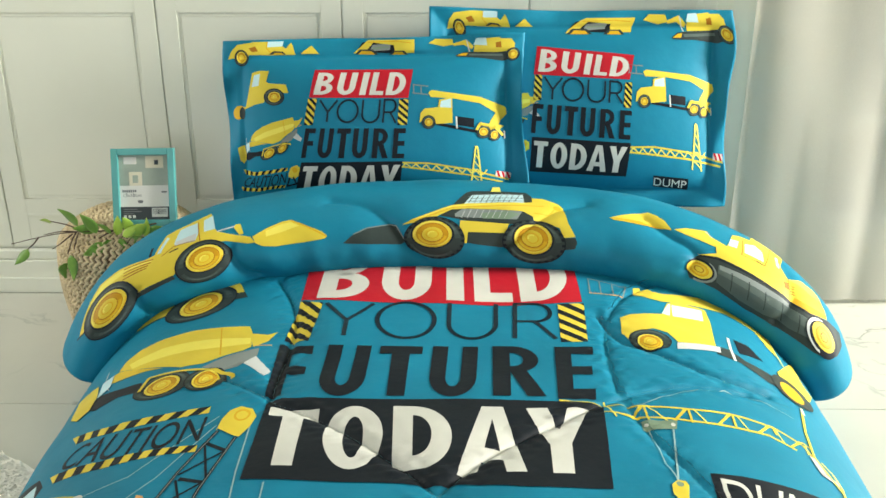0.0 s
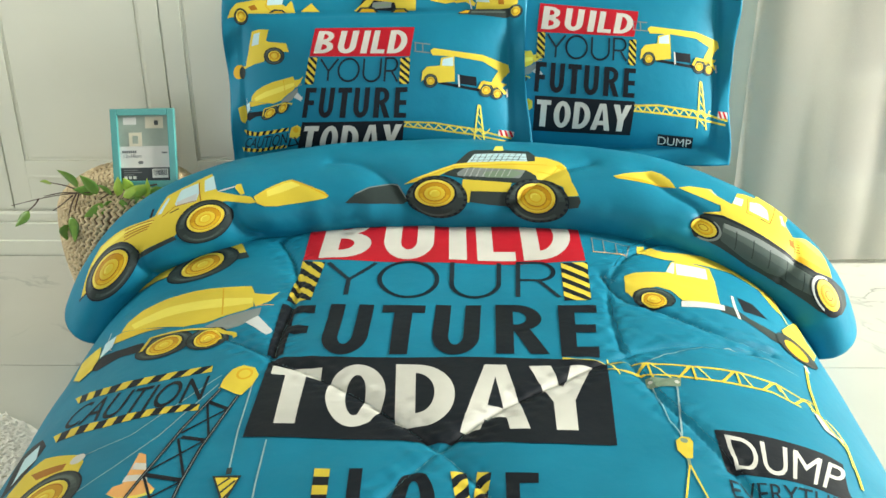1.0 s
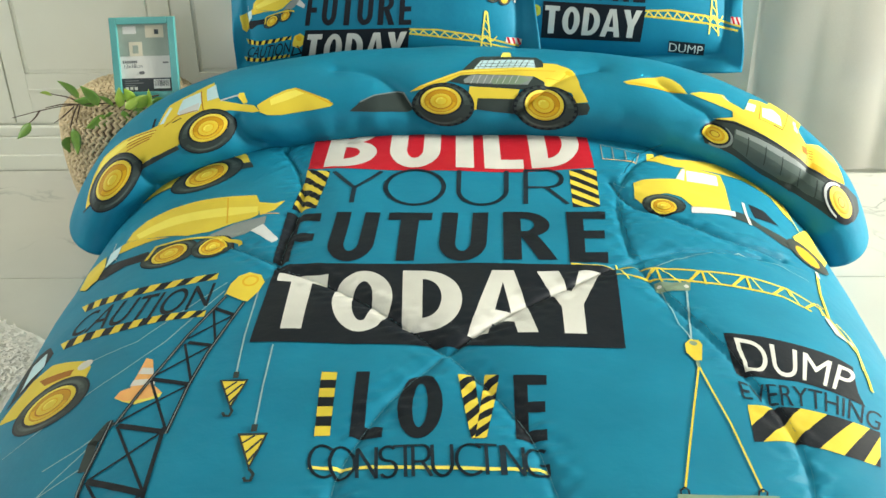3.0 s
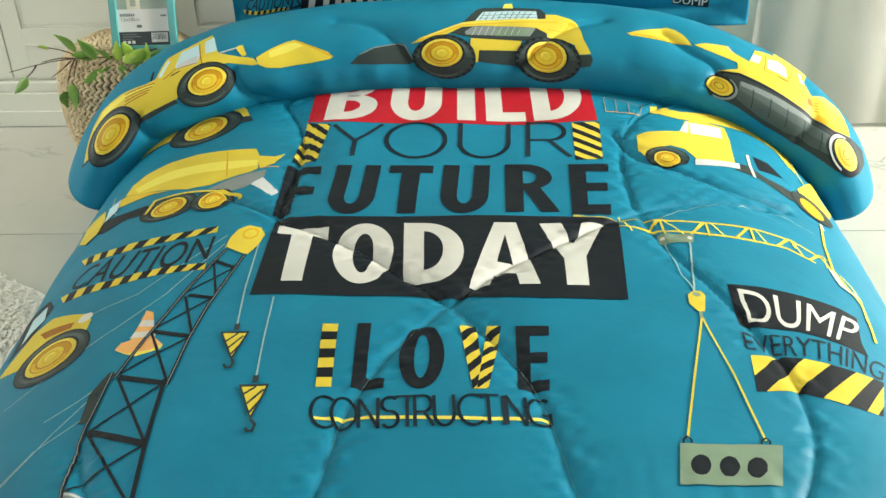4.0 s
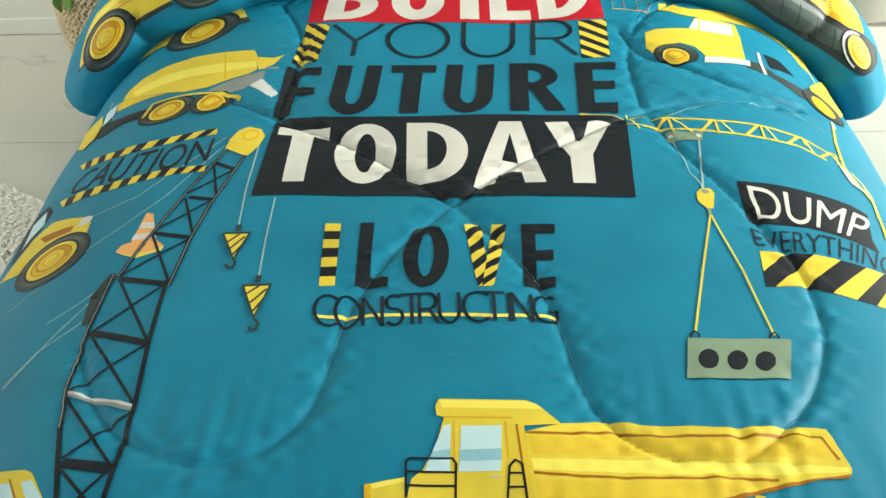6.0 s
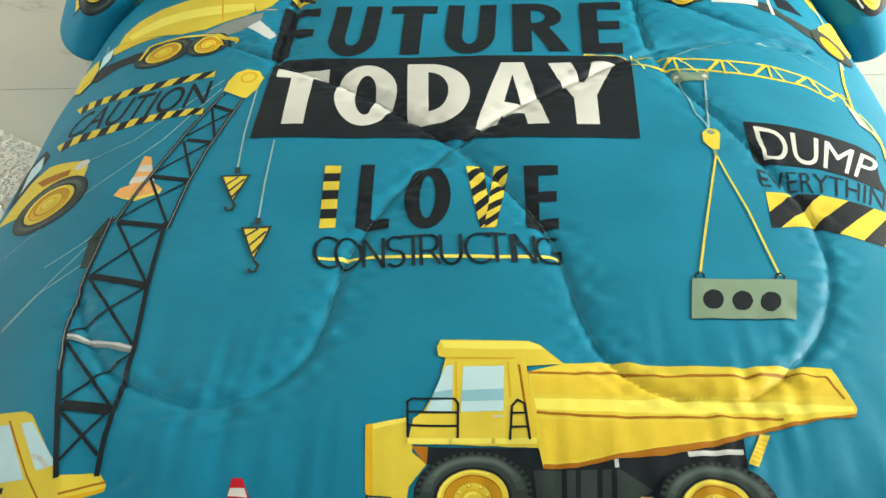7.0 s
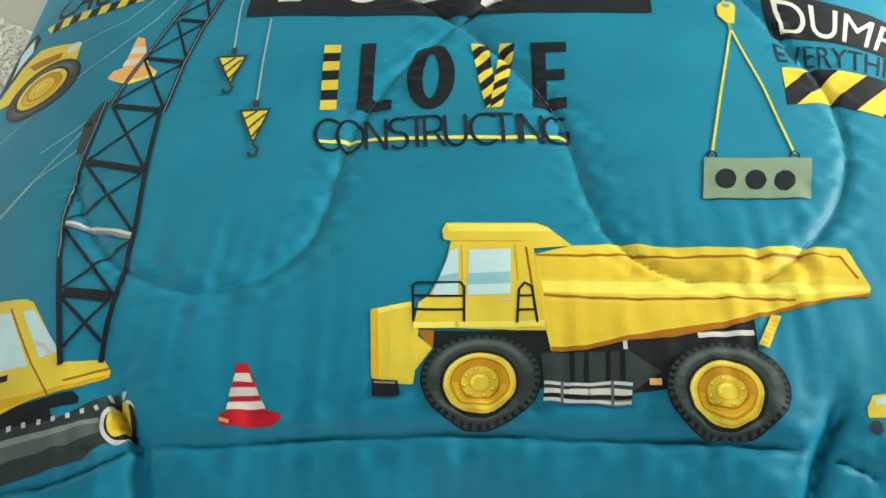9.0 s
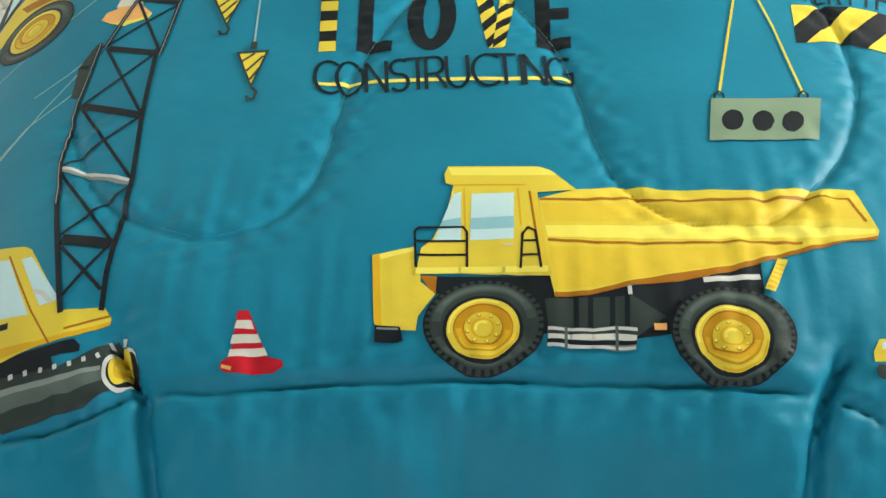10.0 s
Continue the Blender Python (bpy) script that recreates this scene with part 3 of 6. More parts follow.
class Print:
    """Collects flat coloured shapes, in millimetres of cloth, then lays them on a sheet."""

    def __init__(self, sheet, at, m, clip):
        self.sheet, self.at, self.m, self.clip = sheet, at, m, clip
        self.mats, self.shapes = [], []

    def add(self, mat, tris):
        if mat not in self.mats:
            self.mats.append(mat)
        self.shapes.append((self.mats.index(mat), tris))

    def poly(self, mat, *pts):
        v = [Vector((x, y, 0)) for x, y in pts]
        from_tess = geometry.tessellate_polygon([v])
        self.add(mat, [[pts[i] for i in t] for t in from_tess])

    def line(self, mat, w, *pts):
        tris = []
        for i, (a, b) in enumerate(zip(pts, pts[1:])):
            d = Vector((b[0] - a[0], b[1] - a[1]))
            if d.length < 1e-6:
                continue
            n = Vector((-d.y, d.x)).normalized() * w / 2
            e = d.normalized() * w * 0.25
            a2, b2 = (a[0] - e.x * (i > 0), a[1] - e.y * (i > 0)), (b[0] + e.x * (i < len(pts) - 2), b[1] + e.y * (i < len(pts) - 2))
            tris.append([(a2[0] + n.x, a2[1] + n.y), (a2[0] - n.x, a2[1] - n.y), (b2[0] - n.x, b2[1] - n.y), (b2[0] + n.x, b2[1] + n.y)])
        self.add(mat, tris)

    def disc(self, mat, x, y, rx, ry, n=28):
        c = [(x + rx * math.cos(6.28319 * k / n), y + ry * math.sin(6.28319 * k / n)) for k in range(n)]
        self.add(mat, [[(x, y), c[k - 1], c[k]] for k in range(n)])

    def arc(self, mat, x, y, rx, ry, a0, a1, w, n=12):
        r = [radians(a0 + (a1 - a0) * k / n) for k in range(n + 1)]
        self.add(mat, [[(x + (rx + s) * math.cos(a), y + (ry + s) * math.sin(a)) for s, a in ((-w / 2, p), (w / 2, p), (w / 2, q), (-w / 2, q))] for p, q in zip(r, r[1:])])

    def wheel(self, tyre, rim, lugs):
        x, y, rx, ry = tyre
        if lugs:
            self.disc(BLACK, x, y, rx, ry, 40)
            for k in range(lugs):
                a, b = 6.28319 * k / lugs, 6.28319 * (k + 0.55) / lugs
                self.add(DARK, [[(x + s * rx * math.cos(t), y + s * ry * math.sin(t)) for s, t in ((0.86, a), (0.97, a), (0.97, b), (0.86, b))]])
            self.disc(DARK, x, y, rx * 0.89, ry * 0.89, 36)
        else:
            self.disc(BLACK, x, y, rx, ry, 36)
            self.disc(DARK, x, y, rx * 0.95, ry * 0.95, 36)
        m = min(rx, ry)
        # printed tyre highlight, drawn in three steps of lighter ink
        for k, shade in enumerate((DARK_B, DARK_C, GREEN)):
            self.arc(shade, x, y, rx * 0.78, ry * 0.78, 4 + 14 * k, 176 - 14 * k, m * (0.19 - 0.055 * k), 20)
            self.arc(shade, x, y, rx * 0.80, ry * 0.80, 200 + 16 * k, 318 - 16 * k, m * (0.13 - 0.04 * k), 16)
        x, y, rx, ry = rim
        self.disc(BLACK, x, y, rx * 1.1, ry * 1.1, 32)
        m = min(rx, ry)
        self.disc(YELLOW, x, y, rx, ry, 32)
        self.arc(PALE, x, y, rx * 0.93, ry * 0.93, 60, 190, m * 0.07, 18)
        self.arc(AMBER, x, y, rx * 0.95, ry * 0.95, 250, 350, m * 0.06)
        self.disc(BROWN, x, y, rx * 0.82, ry * 0.82, 32)
        self.disc(DISH, x, y - ry * 0.03, rx * 0.80, ry * 0.79, 32)
        self.arc(AMBER, x, y, rx * 0.68, ry * 0.68, 180, 350, m * 0.16, 18)
        self.arc(AMBERY, x, y, rx * 0.72, ry * 0.72, 205, 300, m * 0.06)
        self.disc(BROWN, x, y - ry * 0.02, rx * 0.56, ry * 0.56)
        self.disc(AMBERY, x, y, rx * 0.53, ry * 0.53)
        self.arc(YELLOW, x, y, rx * 0.46, ry * 0.46, 20, 200, m * 0.10)
        self.disc(AMBER, x, y, rx * 0.33, ry * 0.33)
        self.disc(YELLOW, x, y, rx * 0.27, ry * 0.27)
        self.arc(PALE, x, y, rx * 0.20, ry * 0.20, 60, 200, m * 0.08)
        if lugs >= 30:
            for k in range(8):
                t = 6.28319 * (k + 0.3) / 8
                self.disc(BROWN, x + rx * 0.445 * math.cos(t), y + ry * 0.445 * math.sin(t) - ry * 0.015, rx * 0.06, ry * 0.06, 8)
                self.disc(PALE, x + rx * 0.44 * math.cos(t), y + ry * 0.44 * math.sin(t), rx * 0.045, ry * 0.045, 8)

    def between(self, top, bottom, f, g):
        a, b = along(top, f), along(bottom, f)
        return (a[0] + g * (b[0] - a[0]), a[1] + g * (b[1] - a[1]))

    def band(self, mat, top, bottom, n=24):
        self.add(mat, [[self.between(top, bottom, f, g) for f, g in ((k / n, 0), (k / n, 1), ((k + 1) / n, 1), ((k + 1) / n, 0))] for k in range(n)])

    def hazard(self, a, b, n, slant, top, bottom):
        self.band(b, top, bottom)
        out = []
        for k in range(-2, int(n) + 3):
            f0, f1 = k / n, (k + 0.5) / n
            q = [(f0, 0), (f0 + slant / n, 1), (f1 + slant / n, 1), (f1, 0)]
            q = cut(cut(q, 0, 0.0, True), 0, 1.0, False)
            if len(q) > 2:
                out.append([self.between(top, bottom, f, g) for f, g in q])
        self.add(a, out)

    def text(self, words, mat, top, bottom, fat, spans=None):
        if not spans:
            self.add(mat, [[self.between(top, bottom, x, 1 - y) for x, y in t] for t in glyphs(words, fat)])
            return
        out = []
        for letter, (a, b) in zip(words, spans):
            out += [[self.between(top, bottom, a + (b - a) * x, 1 - y) for x, y in t] for t in HEAVY[letter]]
        self.add(mat, out)

    def bold(self, mat, letter, tl, tr, br, bl):
        """One heavy letter between its four corners."""
        self.add(mat, [[self.between([tl, tr], [bl, br], x, 1 - y) for x, y in t] for t in HEAVY[letter]])

    def light(self, mat, letter, w, tl, tr, br, bl):
        """One thin letter, drawn with a pen of width w between its four corners."""
        for stroke in LIGHT[letter]:
            self.line(mat, w, *(self.between([tl, tr], [bl, br], x, 1 - y) for x, y in stroke))

    def lay(self, name, parent, label):
        (a, b), (c, d) = self.m
        s = self.sheet
        du, dv = s.us[1] - s.us[0], s.vs[1] - s.vs[0]
        u0, u1, v0, v1 = self.clip or (s.us[0] + du, s.us[-1] - du, s.vs[0] + dv, s.vs[-1] - dv)
        verts, faces, index, lifts = [], [], [], []
        for layer, (mi, polys) in enumerate(self.shapes):
            lift = 0.0006 + 0.00003 * layer
            for p in polys:
                p = [(self.at[0] + (a * x + b * y) / 1000, self.at[1] + (c * x + d * y) / 1000) for x, y in p]
                for axis, at, up in ((0, u0, True), (0, u1, False), (1, v0, True), (1, v1, False)):
                    p = cut(p, axis, at, up)
                    if len(p) < 3:
                        break
                if len(p) < 3:
                    continue
                area = sum(p[i - 1][0] * p[i][1] - p[i][0] * p[i - 1][1] for i in range(len(p)))
                if area < 0:
                    p = p[::-1]
                for strip in slices(p, 0, s.us[0], du):
                    for piece in slices(strip, 1, s.vs[0], dv):
                        cu = math.floor((sum(q[0] for q in piece) / len(piece) - s.us[0]) / du)
                        cv = math.floor((sum(q[1] for q in piece) / len(piece) - s.vs[0]) / dv)
                        skew = [(q[0], q[1], (q[0] - s.us[0]) / du - cu - (q[1] - s.vs[0]) / dv + cv) for q in piece]
                        for up in (True, False):
                            half = cut(skew, 2, 0.0, up)
                            if len(half) > 2:
                                faces.append(tuple(range(len(verts), len(verts) + len(half))))
                                verts.extend(q[:2] for q in half)
                                lifts.extend([lift] * len(half))
                                index.append(mi)
        if not verts:
            return None
        uv = np.array(verts)
        pos = s.at(uv[:, 0], uv[:, 1], np.array(lifts)[:, None])
        nor = s.at(uv[:, 0], uv[:, 1], 1.0) - s.at(uv[:, 0], uv[:, 1], 0.0)
        me = bpy.data.meshes.new(name)
        me.from_pydata(pos.tolist(), [], faces)
        ob = meshed(name, me, self.mats, parent, label)
        me.polygons.foreach_set("material_index", index)
        me.polygons.foreach_set("use_smooth", [True] * len(faces))
        me.normals_split_custom_set_from_vertices((nor / np.linalg.norm(nor, axis=1, keepdims=True)).tolist())
        return ob


def motif(name, sheet, at, draw, m=((1, 0), (0, 1)), label="", clip=None):
    d = Print(sheet, at, m, clip)
    draw(d)
    return d.lay(name, HOLD[id(sheet)], label)


def draw_wheel_loader_print(d):
    d.line(BLACK, 5, (-1, 2), (3, 27))
    d.poly(YELLOW, (-167, -43), (-150, -24), (-124, 9), (-102, 29), (-58, 20), (-12, 1), (8, 0), (28, 50), (70, 60), (110, 78), (125, 21), (132, 5), (172, -19), (185, -24), (198, -31), (209, -50), (195, -50), (177, -42), (149, -28), (117, -22), (79, -25), (60, -40), (47, -75), (40, -83), (-15, -82), (-48, -86), (-51, -50), (-70, -23), (-93, -13), (-118, -17), (-135, -52), (-142, -56))
    d.poly(PALE, (-124, -1), (-98, 22), (-54, 13), (6, -7), (3, -14), (-49, -3), (-87, -2), (-114, -16))
    d.poly(DARK, (-48, -86), (40, -80), (43, -93), (-47, -102))
    d.line(DARK, 4, (-175, -41), (-143, -58))
    d.poly(GLASS, (48, 8), (56, 49), (88, 53), (95, 17), (90, -6), (53, 0))
    d.poly(STEEL, (51, 13), (91, 17), (90, -6), (53, 0))
    d.poly(GLASS, (100, 56), (116, 65), (128, 15), (106, 15))
    d.poly(GLASS, (13, 0), (31, 41), (36, 34), (21, -2))
    d.line(BROWN, 3, (-53, -20), (-8, -26))
    d.line(BROWN, 3, (-51, -11), (-4, -21))
    d.line(BROWN, 3, (-50, -2), (1, -16))
    d.line(BROWN, 3, (-49, 8), (6, -10))
    d.line(BROWN, 2, (90, 54), (100, -10), (85, -27))
    d.line(BLACK, 3, (39, -12), (57, -9))
    d.line(BROWN, 2, (23, -13), (48, 1), (90, -4))
    d.line(STEEL, 4, (132, 5), (168, 8))
    d.poly(YELLOW, (165, 4), (168, 13), (177, 12), (185, -18), (177, -20))
    d.poly(YELLOW, (203, -32), (234, -13), (262, -1), (279, 1), (310, -19), (347, -42), (359, -56), (353, -62), (311, -68), (252, -71), (224, -65), (209, -53))
    d.poly(PALE, (229, -22), (262, -8), (280, -6), (298, -19), (263, -32), (231, -39))
    d.line(AMBER, 4, (279, -1), (316, -25), (357, -56))
    d.wheel((102, -72, 56, 62), (106, -62, 36, 37), 0)
    d.wheel((-96, -68, 59, 66), (-94, -62, 39, 41), 0)


def draw_skid_steer_print(d):
    d.poly(DARK, (3, 2), (24, 25), (53, 42), (101, 51), (114, 49), (133, 10), (137, -5), (127, -11), (91, -6), (12, 0))
    d.line(GREY, 3, (24, 25), (53, 41), (101, 49), (116, 45), (134, 2))
    d.poly(DARK, (270, 33), (362, 29), (363, -20), (270, -1))
    d.poly(DARK, (465, 21), (504, 26), (508, 13), (503, -5), (477, -11))
    d.poly(DARK, (238, 100), (270, 147), (283, 155), (404, 159), (416, 143), (416, 59), (363, 53), (276, 58), (214, 72))
    d.poly(GLASS, (264, 105), (283, 139), (397, 148), (399, 116))
    d.poly(GREY, (244, 77), (261, 92), (396, 96), (381, 67), (338, 66), (246, 69))
    d.poly(KHAKI, (301, 81), (364, 90), (388, 82), (363, 67), (307, 66))
    d.line(DARK, 1.3, (287, 139), (274, 107))
    d.line(DARK, 1.3, (299, 139), (286, 107))
    d.line(DARK, 1.3, (312, 140), (299, 108))
    d.line(DARK, 1.3, (325, 140), (312, 109))
    d.line(DARK, 1.3, (338, 141), (324, 109))
    d.line(DARK, 1.3, (350, 142), (337, 109))
    d.line(DARK, 1.3, (363, 143), (349, 110))
    d.line(DARK, 1.3, (376, 145), (362, 111))
    d.line(DARK, 1.3, (389, 146), (374, 112))
    d.line(DARK, 1.3, (279, 126), (399, 134))
    d.line(DARK, 1.3, (272, 116), (399, 124))
    d.line(STEEL, 1.2, (269, 91), (259, 67))
    d.line(STEEL, 1.2, (282, 92), (272, 67))
    d.line(STEEL, 1.2, (296, 92), (286, 67))
    d.line(STEEL, 1.2, (310, 93), (300, 68))
    d.line(STEEL, 1.2, (324, 93), (313, 68))
    d.line(STEEL, 1.2, (338, 94), (327, 69))
    d.line(STEEL, 1.2, (351, 94), (341, 69))
    d.line(STEEL, 1.2, (365, 95), (354, 70))
    d.poly(YELLOW, (257, 59), (363, 53), (356, 27), (274, 28), (271, -3), (259, -2), (254, 30))
    d.poly(YELLOW, (416, 137), (440, 138), (471, 127), (483, 117), (490, 65), (504, 28), (478, 23), (472, 48), (449, 59), (419, 56), (415, 85))
    d.poly(YELLOW, (129, 47), (151, 62), (188, 79), (238, 102), (276, 109), (402, 119), (440, 128), (477, 121), (456, 82), (437, 60), (419, 76), (395, 91), (276, 93), (238, 89), (195, 63), (152, 52))
    d.line(AMBER, 2, (139, 53), (195, 74), (241, 95), (402, 109), (441, 113))
    d.line(PALE, 2, (158, 62), (238, 99), (402, 117))
    d.line(AMBER, 2, (418, 89), (451, 88), (470, 119))
    d.disc(AMBER, 470, 113, 9, 6)
    d.poly(PALE, (325, 152), (331, 174), (347, 176), (348, 153))
    d.wheel((200, 7, 67, 62), (196, 21, 43, 36), 24)
    d.wheel((416, 4, 68, 63), (414, 13, 41, 42), 24)


def draw_tracked_loader_print(d):
    d.poly(YELLOW, (7, 6), (47, 28), (89, 49), (105, 43), (120, 29), (132, 6), (73, 1), (16, 0))
    d.poly(AMBER, (7, 6), (75, 12), (132, 6), (73, 1))
    d.poly(YELLOW, (136, 9), (157, 22), (202, 36), (208, 21), (237, 10), (249, -8), (233, -9), (212, -6), (188, -2), (156, 3))
    d.line(STEEL, 3, (198, 32), (210, 20))
    d.poly(DARK, (168, -112), (171, -68), (190, -42), (220, -34), (268, -39), (326, -45), (373, -45), (405, -35), (440, -4), (473, 13), (485, -13), (484, -55), (466, -93), (445, -115), (404, -136), (361, -156), (291, -150), (226, -129), (191, -124), (173, -125))
    d.poly(GREEN, (222, -57), (269, -59), (329, -64), (374, -66), (411, -52), (421, -99), (386, -125), (332, -139), (273, -131), (223, -108))
    d.poly(DARK_C, (223, -81), (274, -90), (337, -99), (381, -96), (415, -77), (421, -99), (386, -125), (332, -139), (273, -131), (223, -108))
    d.poly(GREY, (224, -55), (269, -55), (321, -57), (368, -58), (370, -69), (318, -75), (269, -70), (225, -68))
    d.line(DARK, 2, (248, -64), (253, -118))
    d.line(DARK, 2, (282, -67), (289, -120))
    d.line(DARK, 2, (317, -70), (327, -124))
    d.line(DARK, 2, (355, -70), (371, -127))
    d.line(DARK, 2, (389, -66), (402, -116))
    d.line(BLACK, 5, (187, -47), (220, -39), (268, -44), (327, -50), (374, -51), (406, -39), (441, -9))
    d.poly(YELLOW, (183, -46), (217, -24), (215, 0), (237, 8), (256, 65), (276, 80), (295, 88), (312, 109), (416, 306), (349, 44), (362, 23), (385, 48), (414, 53), (430, 19), (437, -5), (405, -35), (372, -47), (326, -45), (268, -39), (220, -34))
    d.poly(AMBER, (374, -28), (403, -17), (434, 3), (437, -5), (405, -35), (372, -47))
    d.poly(PALE, (362, 23), (385, 48), (414, 53), (426, 33), (403, 20), (380, 24))
    d.poly(GLASS, (248, 42), (265, 48), (257, 17), (240, 14))
    d.poly(GLASS, (277, 49), (302, 70), (313, 55), (310, 17), (272, 14))
    d.poly(GLASS, (347, 89), (353, 92), (344, 32), (338, 37))
    d.line(BROWN, 1.6, (276, 64), (265, 2), (311, 5), (354, 148))
    d.line(BLACK, 3, (294, 6), (311, 5))
    d.poly(YELLOW, (296, 86), (304, 111), (333, 174), (310, 102))
    d.poly(BROWN, (349, -3), (361, 7), (363, -17), (352, -22))
    d.line(BROWN, 2, (365, 3), (373, 7))
    d.line(BROWN, 2, (365, -7), (373, -1))
    d.line(BROWN, 2, (365, -16), (373, -11))
    d.line(BROWN, 2, (366, -24), (374, -19))
    d.line(BROWN, 1.6, (349, 44), (362, 23), (365, -44))
    d.arc(GREY, 190, -91, 29, 32, -110, 60, 6, 16)
    d.disc(BLACK, 189, -89, 28, 31)
    d.disc(YELLOW, 188, -90, 25, 25)
    d.disc(DISH, 188, -90, 18, 19)
    d.disc(AMBER, 188, -90, 17, 17)
    d.disc(AMBERY, 188, -90, 13, 13)
    d.disc(BROWN, 188, -90, 9, 9)
    d.disc(YELLOW, 188, -90, 7, 7)
    d.disc(BLACK, 441, -62, 39, 45)
    d.arc(STEEL, 440, -62, 33, 38, 110, 290, 6, 18)
    d.disc(BLACK, 443, -56, 30, 34)
    d.disc(YELLOW, 442, -57, 28, 31)
    d.disc(DISH, 442, -57, 20, 23)
    d.disc(AMBER, 442, -57, 18, 21)
    d.disc(AMBERY, 442, -57, 14, 16)
    d.disc(BROWN, 442, -57, 9, 11)
    d.disc(YELLOW, 442, -57, 7, 9)


def draw_road_roller_print(d):
    d.poly(YELLOW, (-1, 2), (14, 21), (43, 39), (67, 71), (96, 90), (147, 95), (215, 78), (229, 52), (243, 13), (202, 21), (158, 50), (113, 47), (92, 31), (90, -12), (54, -1))
    d.poly(DARK, (200, 19), (243, 16), (255, -14), (215, -14))
    d.line(DARK, 5, (7, -2), (55, -4), (94, -12))
    d.poly(BROWN, (96, 53), (152, 66), (151, 45), (108, 43))
    d.wheel((150, -1, 79, 74), (150, -2, 46, 48), 0)


def draw_cement_mixer_print(d):
    d.poly(STEEL, (4, 2), (22, 29), (61, -29), (52, -47))
    d.poly(GREY, (-73, 1), (-35, 35), (24, 61), (26, 29), (-4, -11), (-34, -20))
    d.poly(YELLOW, (-7, 127), (31, 115), (49, 127), (36, 87), (11, 65))
    d.line(PEACH, 3, (10, 70), (46, 72))
    d.poly(YELLOW, (-269, 103), (-264, 136), (-240, 160), (-195, 174), (-135, 175), (-74, 165), (-13, 156), (-3, 131), (7, 68), (-6, 53), (-36, 40), (-74, 15), (-117, 14), (-170, 43), (-226, 74))
    d.poly(PALE, (-250, 112), (-182, 127), (-64, 117), (-1, 107), (2, 82), (-56, 78), (-158, 84), (-235, 84))
    d.line(AMBER, 3, (-71, 161), (-48, 43))
    d.poly(AMBERY, (-277, 64), (-282, 98), (-263, 97), (-155, 30), (-193, 44), (-258, 55))
    d.poly(BLACK, (-301, -12), (-282, 24), (-227, 4), (-187, -6), (-175, -47), (-227, -30), (-270, -41))
    d.line(STEEL, 2, (-302, 135), (-292, 74), (-265, 29))
    d.wheel((-138, -43, 54, 46), (-137, -44, 33, 32), 0)
    d.wheel((-56, -45, 39, 40), (-55, -46, 25, 30), 0)
    d.line(YELLOW, 7, (-180, -47), (-174, 0), (-112, -4), (-46, -14), (-6, -38), (-4, -46))
    d.poly(YELLOW, (-330, -12), (-357, 99), (-327, 95), (-308, 90), (-289, 29), (-285, -26), (-305, -44))
    d.poly(GLASS, (-285, 17), (-298, 88), (-275, 94), (-267, 42))


def draw_caution_sign_print(d):
    d.hazard(YELLOW, BLACK, 7, -0.5, [(-5, 3), (70, -27), (164, -28), (258, -25)], [(18, -38), (85, -54), (174, -51), (260, -47)])
    d.hazard(YELLOW, BLACK, 8, -0.5, [(1, -119), (98, -141), (185, -141), (263, -142)], [(19, -150), (112, -165), (195, -161), (264, -161)])
    d.text('CAUTION', BLACK, [(27, -58), (138, -62), (261, -58)], [(11, -114), (132, -141), (262, -131)], 0)


def draw_slogan_print(d):
    d.band(RED, [(1, 1), (301, -10), (586, -8)], [(5, -260), (294, -294), (589, -276)])
    d.text('BUILD', WHITE, [(38, -44), (302, -47), (564, -46)], [(37, -259), (305, -280), (570, -264)], 0.046, ((0, 0.2), (0.25, 0.45), (0.51, 0.58), (0.62, 0.77), (0.80, 1)))
    d.hazard(YELLOW, BLACK, 4, 1.2, [(5, -263), (-2, -432)], [(54, -282), (46, -445)])
    d.hazard(YELLOW, BLACK, 4, 1.2, [(537, -288), (531, -445)], [(592, -281), (583, -437)])
    d.light(INK, 'Y', 9, (62, -285), (160, -291), (158, -436), (67, -430))
    d.light(INK, 'O', 9, (169, -286), (286, -292), (287, -438), (176, -440))
    d.light(INK, 'U', 9, (316, -292), (411, -287), (406, -436), (315, -434))
    d.light(INK, 'R', 9, (450, -284), (528, -287), (523, -432), (443, -435))
    d.bold(BLACK, 'F', (-8, -447), (60, -466), (63, -644), (-5, -629))
    d.bold(BLACK, 'U', (89, -466), (171, -472), (168, -654), (85, -647))
    d.bold(BLACK, 'T', (188, -473), (268, -471), (263, -651), (189, -650))
    d.bold(BLACK, 'U', (287, -467), (372, -466), (364, -656), (281, -652))
    d.bold(BLACK, 'R', (399, -465), (493, -467), (487, -648), (395, -650))
    d.bold(BLACK, 'E', (516, -465), (589, -461), (573, -649), (507, -655))
    d.band(BLACK, [(4, -644), (156, -660), (311, -662), (454, -663), (583, -662)], [(3, -883), (161, -894), (314, -898), (440, -910), (568, -905)])
    d.bold(WHITE, 'T', (13, -671), (100, -686), (101, -856), (22, -850))
    d.bold(WHITE, 'O', (110, -677), (213, -686), (213, -862), (121, -862))
    d.bold(WHITE, 'D', (225, -683), (324, -689), (326, -872), (233, -851))
    d.bold(WHITE, 'A', (336, -688), (449, -684), (441, -873), (333, -871))
    d.bold(WHITE, 'Y', (449, -687), (557, -677), (546, -870), (448, -876))


